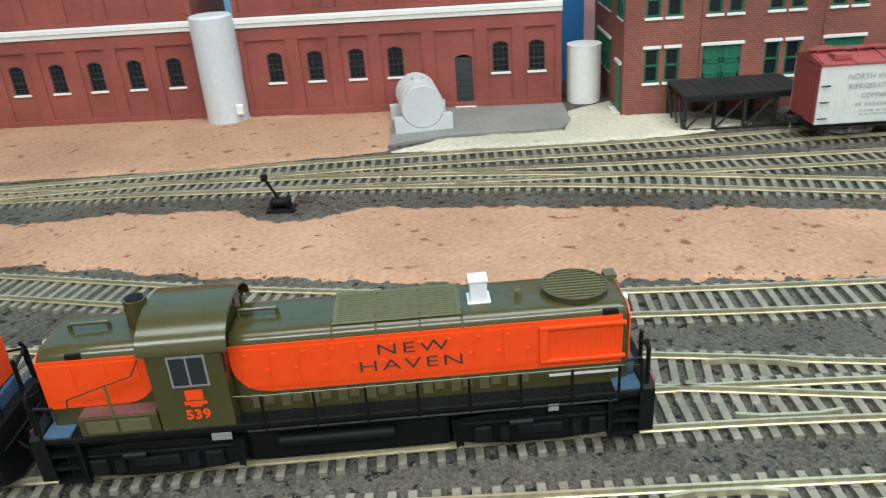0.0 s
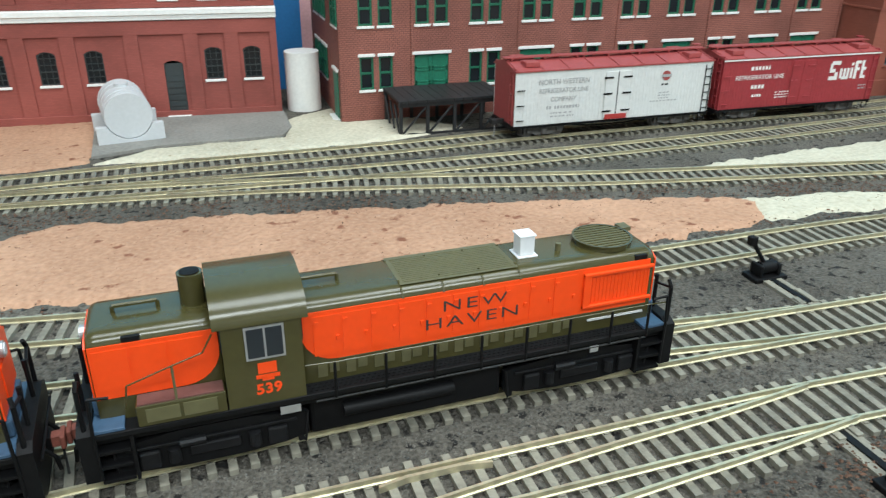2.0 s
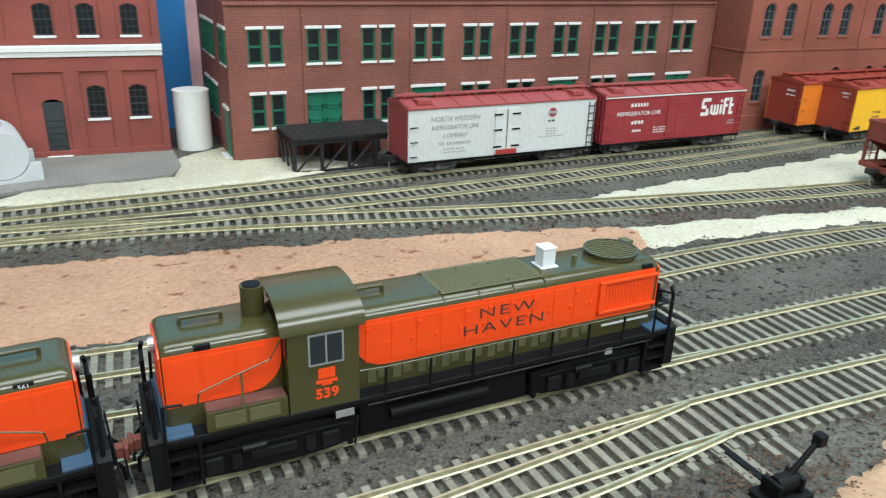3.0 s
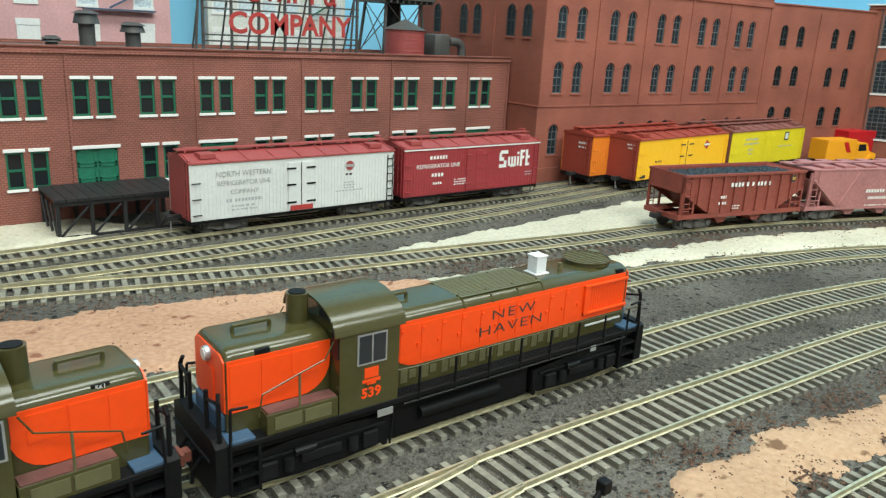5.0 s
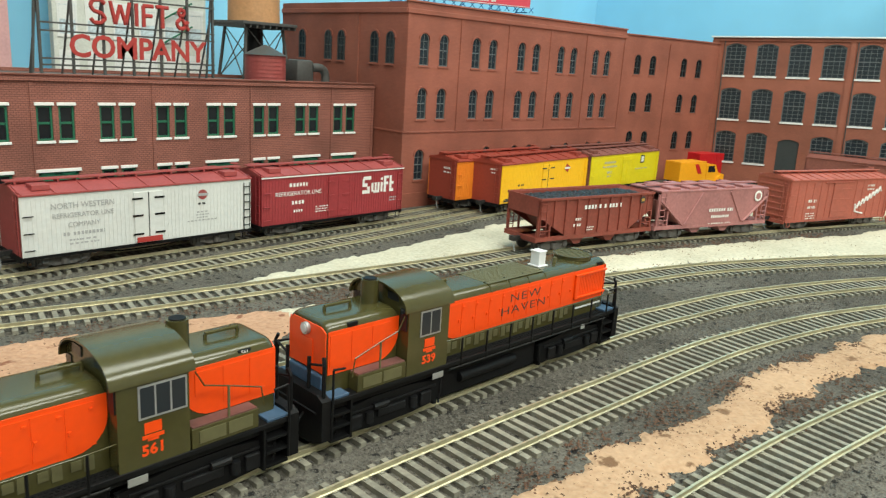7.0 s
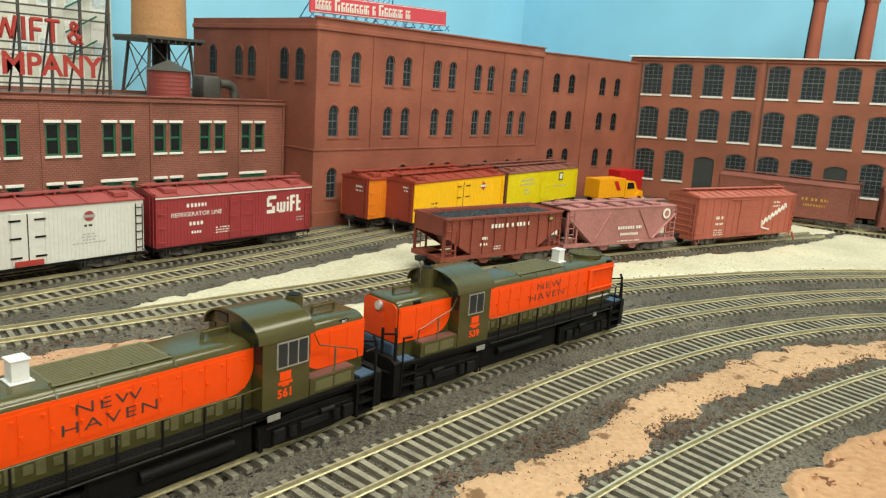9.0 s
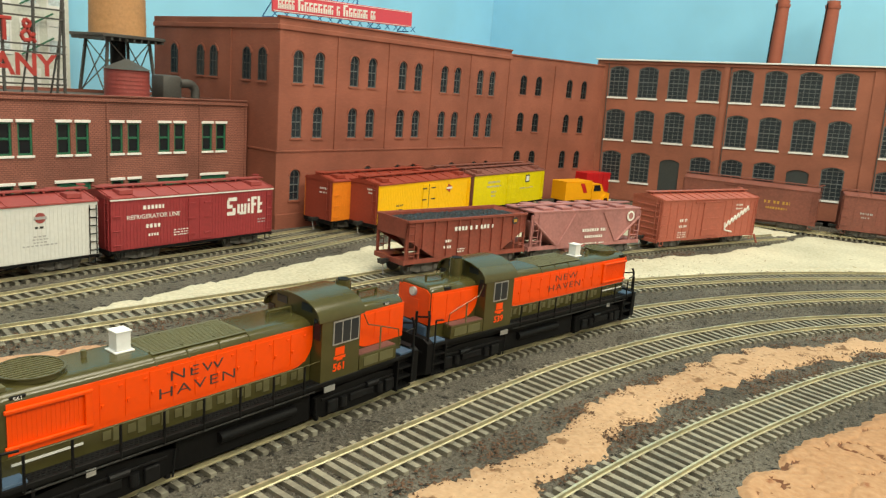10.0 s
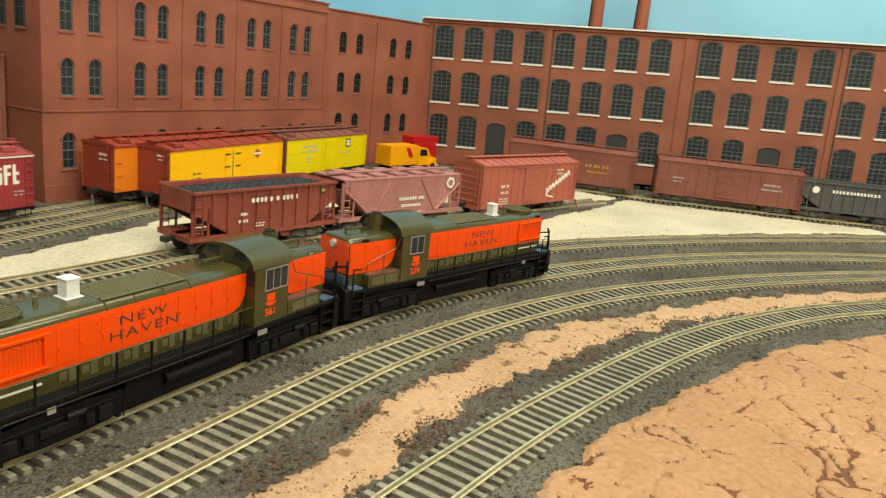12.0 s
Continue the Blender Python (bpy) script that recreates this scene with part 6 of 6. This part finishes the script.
        for a, b in [(wx0 + 0.5 + step * k, wx0 + step * (k + 1)) for k in range(lights)]:
            part("pane", bx(a, min(cy + s * 0.3, cy + s * 0.42), 34.8, b, max(cy + s * 0.3, cy + s * 0.42), 42.7), GLASS_C, w)
        hb = bmesh.new()
        for k, (a, b, c, d) in enumerate(((-38.2, 30.0, -33.8, 33.0), (-38.8, 28.6, -33.2, 29.6), (-37.4, 27.9, -34.6, 28.5))):
            box(hb, a, min(cy, cy + s * 0.18), b, c, max(cy, cy + s * 0.18), d)
        part("herald", hb, ORANGE, ob, "small orange herald shape")
        writing(number, 4.0, ORANGE, ob, at(-36, cy + s * 0.1, 25.4, 0 if s < 0 else 180, rx=90), "orange road number", bold=0.12, spacing=1.05)
        for x, e in ((-64.8, -1), (68.6, 1)):
            nb = part("number_board", bx(x - 2.0, s * 9.4 - 0.9, 41.7, x + 2.0, s * 9.4 + 0.6, 43.3, bevel=0.2), BLACK, ob)
            writing(number, 1.6, LETTER_W, nb, at(x, s * 10.02, 42.5, 0 if s < 0 else 180, rx=90))
        # battery box beside the short hood
        bb = part("battery_box", bx(-66, min(s * 10.3, s * 15.2), 21.25, -46.1, max(s * 10.3, s * 15.2), 27.0, bevel=0.25), OLIVE, ob)
        part("tread", bx(-65.6, min(s * 10.5, s * 15.0), 27.02, -46.5, max(s * 10.5, s * 15.0), 27.4), TREADRED, bb, "worn reddish tread plate")
        part("lid", bx(-64, min(s * 15.22, s * 15.45), 22.4, -56.6, max(s * 15.22, s * 15.45), 26.0), OLIVE_D, bb)
        part("lid", bx(-55.8, min(s * 15.22, s * 15.45), 22.4, -48.2, max(s * 15.22, s * 15.45), 26.0), OLIVE_D, bb)
        # handrails
        for x in (-20, -7, 6, 19, 32, 45, 58, 70):
            part("stanchion", rod([(x, s * 15.1, 19), (x, s * 15.2, 29.6)], 0.4), BLACK, ob)
        part("handrail", rod([(-27, s * 14.6, 29.6), (-20, s * 15.2, 29.6), (70, s * 15.2, 29.6), (75.4, s * 15.2, 29.4)], 0.2), OLIVE, ob)
        part("handrail", rod([(-68, s * 14.8, 27), (-67, s * 14.8, 33), (-58, s * 14.8, 36), (-50, s * 14.9, 38.5), (-47.5, s * 14.9, 43)], 0.22), OLIVE, ob)
        part("stanchion", rod([(-57, s * 14.8, 27), (-57, s * 14.8, 36.2)], 0.35), OLIVE_D, ob)
    for e, x in ((-1, -74.4), (1, 73.4)):
        pts = [(-9.9, 27.6), (9.9, 27.6), (9.9, 41.2), (7.5, 42.8), (-7.5, 42.8), (-9.9, 41.4)]
        part("nose_panel", prism(pts, x + e * 0.02, x + e * 0.4, "x"), ORANGE, ob, "orange hood end")
        lamp = part("headlight", tb((x, 0, 40.6), (x + e * 1.6, 0, 40.6), 2.0, seg=18), SILVER, ob)
        part("lens", tb((x + e * 1.62, 0, 40.6), (x + e * 1.9, 0, 40.6), 1.5, seg=18), GLASS_L, lamp)
        part("nose_door", bx(min(x + e * 0.42, x + e * 0.7), -3.4, 28, max(x + e * 0.42, x + e * 0.7), 3.4, 37.5), ORANGE, ob)
    # cab
    prof = [(-15.0, 21.2), (15.0, 21.2), (15.0, 44.0)] + [(15.0 * math.cos(a), 44.0 + 7.2 * math.sin(a) ** 0.9) for a in [math.pi * k / 16 for k in range(1, 16)]] + [(-15.0, 44.0)]
    part("cab", prism(prof, -45.7, -27.3, "x"), OLIVE, ob, smooth=True)
    outer = [(15.5 * math.cos(a), 43.8 + 7.9 * math.sin(a) ** 0.9) for a in [math.pi * k / 20 for k in range(21)]]
    inner = [(14.9 * math.cos(a), 43.8 + 7.3 * math.sin(a) ** 0.9) for a in [math.pi * k / 20 for k in range(20, -1, -1)]]
    part("cab_roof", prism(outer + inner, -47.4, -25.6, "x"), OLIVE, ob, "rounded olive cab roof with a soft sheen", smooth=True)
    for e, x in ((-1, -45.7), (1, -27.3)):
        for s in (-1, 1):
            part("end_window", bx(min(x, x + e * 0.3), min(s * 10.9, s * 14.2), 37, max(x, x + e * 0.3), max(s * 10.9, s * 14.2), 44.5), GLASS, ob)
            part("porthole_window", bx(min(x, x + e * 0.3), min(s * 4, s * 9.5), 46.2, max(x, x + e * 0.3), max(s * 4, s * 9.5), 49.0, bevel=0.1), GLASS_C, ob)
    # roof fittings
    rpart("exhaust_pipe", tb((-50.5, 0, 46), (-50.5, 0, 54.5), 3.0, seg=20), OLIVE, ob, smooth=True)
    rpart("exhaust_mouth", tb((-50.5, 0, 54.52), (-50.5, 0, 54.8), 2.3, seg=20), BLACK, ob)
    for x in (-63.5, -20.5):
        rpart("lifting_bar", rod([(x - 5, 0, 46.2), (x - 5, 0, 48.2), (x + 5, 0, 48.2), (x + 5, 0, 46.2)], 0.55), OLIVE, ob)
    for k in range(14):
        rpart("roof_louvre", bx(0.2, -7.2 + k * 1.05, 46.42, 30.5, -6.7 + k * 1.05, 46.62), OLIVE_D, ob)
    rpart("roof_panel", bx(-1.0, -8.4, 46.38, 31.6, 8.4, 46.5, bevel=0.05), OLIVE_D, ob)
    for x in (-1, 10, 21, 31.5):
        rpart("roof_strap", prism([(-10.6, 43.6), (-9.3, 45.7), (-6.2, 46.8), (-5.8, 46.4), (-9.0, 45.2), (-10.2, 43.4)], x - 0.25, x + 0.25, "x"), OLIVE, ob)
        rpart("roof_strap", prism([(10.6, 43.6), (9.3, 45.7), (6.2, 46.8), (5.8, 46.4), (9.0, 45.2), (10.2, 43.4)], x - 0.25, x + 0.25, "x"), OLIVE, ob)
    b = rpart("steam_box", bx(34.2, -3.4, 46.9, 38.6, 1.2, 52.4, bevel=0.25), BOXWHITE, ob, "white ventilator box")
    part("flange", bx(33.4, -4.2, 46.42, 39.4, 2.0, 46.88, bevel=0.12), BOXWHITE, b)
    part("lid", bx(33.9, -3.7, 52.42, 38.9, 1.5, 52.9, bevel=0.12), BOXWHITE, b)
    fan = rpart("radiator_fan", tb((61.5, 0, 46.3), (61.5, 0, 47.6), 8.4, seg=40), OLIVE, ob, smooth=True)
    bm = bmesh.new()
    for k in range(11):
        c = -7.5 + k * 1.5
        hl = math.sqrt(max(0.1, 8.2 ** 2 - c * c))
        box(bm, 61.5 - hl, c - 0.3, 47.62, 61.5 + hl, c + 0.3, 47.85)
    part("grille", bm, OLIVE_D, fan)
    part("fan_rim", prism([(61.5 + r * math.cos(a), r * math.sin(a)) for r, rg in ((8.7, range(41)), (8.0, range(40, -1, -1))) for a in [2 * math.pi * k / 40 for k in rg]], 47.6, 48.0, "z"), OLIVE, fan)
    rpart("beacon", tb((46.5, -2, 46.4), (46.5, -2, 48.6), 0.8, seg=10), OLIVE_D, ob)
    rpart("marker", bx(70.5, 4, 46.2, 73.6, 8, 47.4), OLIVE_D, ob)
    # trucks
    for x in (-50, 50):
        for s in (-1, 1):
            y = s * 11.2
            fr = part("truck_frame", prism([(-23, 8.0), (-17, 6.6), (-7, 5.8), (7, 5.8), (17, 6.6), (23, 8.0), (23, 14.6), (8, 16.6), (-8, 16.6), (-23, 14.6)], min(y, y + s * 1.6), max(y, y + s * 1.6), "y"), BLACK, ob, m=at(x, 0))
            for k in (-15, 15):
                part("journal_box", bx(k - 2.4, min(y + s * 1.62, y + s * 3), 7.6, k + 2.4, max(y + s * 1.62, y + s * 3), 12.6, bevel=0.5), RUNGEAR, fr)
            part("leaf_spring", bx(-6, min(y + s * 1.62, y + s * 2.6), 9, 6, max(y + s * 1.62, y + s * 2.6), 12, bevel=0.4), RUNGEAR, fr)
            for k in (-9.5, 9.5):
                part("coil_spring", tb((k, y + s * 2.2, 8.4), (k, y + s * 2.2, 12.2), 1.5, seg=12), RUNGEAR, fr)
                part("brake_shoe", bx(k * 2.2 - 0.8, min(y - s * 1, y + s * 1.2), 5.4, k * 2.2 + 0.8, max(y - s * 1, y + s * 1.2), 10.0, bevel=0.3), RUNGEAR, fr)
                part("sand_pipe", rod([(k * 2.4, y + s * 1.9, 15), (k * 2.3, y + s * 1.9, 6)], 0.35), RUNGEAR, fr)
            part("equaliser", bx(-20, min(y + s * 1.62, y + s * 2.2), 13.0, 20, max(y + s * 1.62, y + s * 2.2), 13.9, bevel=0.2), RUNGEAR, fr)
            part("brake_cylinder", tb((-8, y + s * 2.4, 13.4), (-2, y + s * 2.4, 13.4), 1.2, seg=10), RUNGEAR, fr)
        for k in (-15, 15):
            bm = bmesh.new()
            for s in (-1, 1):
                tube(bm, (0, s * 8.0, 10.0), (0, s * 9.8, 10.0), 5.75, seg=24)
                tube(bm, (0, s * 7.2, 10.0), (0, s * 8.0, 10.0), 6.4, seg=24)
            tube(bm, (0, -8, 10), (0, 8, 10), 1.2, seg=8)
            part("wheelset", bm, RUNGEAR, ob, m=at(x + k, 0), smooth=True)
    return ob


OLIVE_D = shade("worn_olive_detail", (0.10, 0.092, 0.042), 0.45, var=0.15)
TREADRED = shade("worn_red_brown_tread", (0.10, 0.042, 0.035), 0.6, var=0.25)
BOXWHITE = shade("white_box_paint", (0.70, 0.71, 0.72), 0.4, var=0.05)
GLASS_L = pane_glass("headlight_lens", (0.55, 0.55, 0.55), 0.08)
LOCO_A = locomotive("olive and orange diesel road switcher with white roof box", "539")
LOCO_B = locomotive("trailing olive and orange diesel road switcher, coupled behind", "561")
for loco in (LOCO_A, LOCO_B):
    loco.scale = (1.024, 1.0, 1.0)

# ---- tracks: two rails and single ties each ----
def rail_mesh(line, side, s0, s1):
    prof = [(-0.7, 0), (0.7, 0), (0.7, 0.3), (0.22, 0.5), (0.22, 1.35), (0.42, 1.55), (0.42, 2.05), (-0.42, 2.05), (-0.42, 1.55), (-0.22, 1.35), (-0.22, 0.5), (-0.7, 0.3)]
    bm = bmesh.new()
    rings = []
    n = max(2, int((s1 - s0) / 5))
    for k in range(n + 1):
        p, d = line.spot(s0 + (s1 - s0) * k / n)
        nrm = Vector((-d.y, d.x, 0)) * side
        c = p + nrm * 8.7
        rings.append([bm.verts.new((c.x + nrm.x * u, c.y + nrm.y * u, 2.2 + v)) for u, v in prof])
    for a, b in zip(rings, rings[1:]):
        for i in range(len(prof)):
            j = (i + 1) % len(prof)
            bm.faces.new((a[i], b[i], b[j], a[j]))
    bm.faces.new(rings[0]), bm.faces.new(rings[-1])
    bmesh.ops.recalc_face_normals(bm, faces=bm.faces[:])
    return bm


def tie_mesh():
    bm = bx(-1.15, -14.0, 0.1, 1.15, 14.0, 2.2)
    for side in (-1, 1):
        for k in (-1, 1):
            y = side * 8.7 + k * 1.25
            box(bm, -0.75, y - 0.35, 2.2, 0.75, y + 0.35, 2.55)
    return mesh_of(bm, TIE)


TIE_MESH = tie_mesh()
CLUTTER = random.Random(11)


def lay_track(key, label, s0=0.0, s1=None, avoid=None, spacing=5.5, rails=True):
    line = LINES[key]
    s1 = line.s[-1] if s1 is None else s1
    ob = thing("railroad_track", at(0, 0), label, "track", "yard tracks", "structure")
    for side in (-1, 1):
        part("rail", rail_mesh(line, side, s0, s1), RAILTOP, ob)
    s = s0 + 3
    while s < s1 and rails:
        p, d = line.spot(s)
        ok = True
        wide = 1.0
        if avoid:
            gap = min((q - p).length for q in LINES[avoid].p)
            ok = gap > 13
        if ok:
            t = new("tie", TIE_MESH)
            t.parent = ob
            t.matrix_basis = at(p.x + CLUTTER.uniform(-0.4, 0.4), p.y + CLUTTER.uniform(-0.3, 0.3), CLUTTER.uniform(-0.12, 0.08), math.degrees(math.atan2(d.y, d.x)) + CLUTTER.uniform(-1.6, 1.6))
        s += spacing + CLUTTER.uniform(-0.25, 0.25)


lay_track("main", "nickel rail main track with weathered grey ties")
lay_track("near", "nickel rail running track on grey ties")
lay_track("passing", "curving passing track with weathered grey ties")
lay_track("lead", "yard lead track joining the main at a turnout", avoid="main")
lay_track("spur", "short spur track leaving through a turnout", avoid="near")
lay_track("inner", "curving inner track beside cracked clay")
lay_track("dock", "dull siding beside the loading dock")
lay_track("house", "dull siding with pale ties behind the yard", avoid="team")
lay_track("team", "team track with faded ties and sand beside it")
lay_track("mill", "siding in front of the long brick mill")


def long_ties(a, b, near, far):
    """The longer ties under the turnouts."""
    bm = bmesh.new()
    ob = thing("turnout_ties", at(0, 0), "longer grey ties under a turnout", "track", "turnout timbers", "structure")
    la, lb = LINES[a], LINES[b]
    s = near
    while s < far:
        p, d = la.spot(s)
        q = min(lb.p, key=lambda v: (v - p).length)
        g = (q - p).length
        if 2.5 < g < 15:
            side = 1 if (q - p).dot(Vector((-d.y, d.x, 0))) > 0 else -1
            y0, y1 = (14.0, 14.0 + g) if side > 0 else (-14.0 - g, -14.0)
            part("tie", bx(-1.15, y0, 0.1, 1.15, y1, 2.15), TIE, ob, m=at(p.x, p.y, 0, math.degrees(math.atan2(d.y, d.x))))
        s += 5.5


long_ties("main", "lead", 60, 640)
long_ties("near", "spur", 200, 640)


def guard_rail(key, side, x, y, length, label):
    """A short flared check rail inside a running rail."""
    line = LINES[key]
    s0 = line.near(x, y)
    ob = thing("guard_rail", at(0, 0), label, "track", "turnout guard rails", "structure")
    bm = bmesh.new()
    prof = [(-0.5, 0), (0.5, 0), (0.5, 1.9), (-0.5, 1.9)]
    rings = []
    for k in range(9):
        p, d = line.spot(s0 + length * k / 8)
        nrm = Vector((-d.y, d.x, 0)) * side
        c = p + nrm * (8.7 - 2.0 - 1.4 * max(0, abs(k - 4) - 2) / 2)
        rings.append([bm.verts.new((c.x + nrm.x * u, c.y + nrm.y * u, 2.25 + v)) for u, v in prof])
    for a, b in zip(rings, rings[1:]):
        for i in range(4):
            bm.faces.new((a[i], b[i], b[(i + 1) % 4], a[(i + 1) % 4]))
    bm.faces.new(rings[0]), bm.faces.new(rings[-1])
    bmesh.ops.recalc_face_normals(bm, faces=bm.faces[:])
    part("rail", bm, RAILTOP, ob)


guard_rail("lead", 1, -45, -294, 30, "short nickel check rail by the yard lead frog")
guard_rail("main", -1, -42, -310, 30, "short nickel check rail by the main turnout frog")
guard_rail("near", 1, -70, -352, 30, "short nickel check rail by the near turnout frog")
guard_rail("spur", -1, -70, -365, 30, "short nickel check rail by the spur frog")
guard_rail("house", 1, -120, -106, 26, "short dull check rail in the back yard")
guard_rail("team", -1, -120, -112, 26, "short dull check rail in the back yard")


# ---- the train rolls along the main track ----
MIDDLE = [(0, 320.0), (0.5, 344.7), (1, 368.8), (1.5, 392.2), (2, 414.6), (2.5, 436.5), (3, 458.3), (3.5, 480.0), (4, 501.6), (4.5, 523.1), (5, 544.5), (5.5, 565.8), (6, 587.5), (6.5, 609.8), (7, 632.5), (7.5, 655.8), (8, 679.5), (8.5, 703.4), (9, 727.0), (9.5, 749.8), (10, 772.4), (10.5, 795.0), (11, 817.6), (11.5, 840.1), (12, 862.6)]
APART = 171.6  # between the two middles, coupled


def stand(s, turned):
    """Pose of a locomotive whose middle is at s along the main track: its two trucks sit on the rails."""
    line = LINES["main"]
    a, _ = line.spot(s - 50)
    b, _ = line.spot(s + 50)
    c = (a + b) / 2
    ang = math.degrees(math.atan2(b.y - a.y, b.x - a.x))
    return at(c.x, c.y, 0.0, ang + (180 if turned else 0))


def motions():
    walk(LOCO_A, [(t, stand(s, False)) for t, s in MIDDLE])
    walk(LOCO_B, [(t, stand(s - APART, True)) for t, s in MIDDLE])


motions()
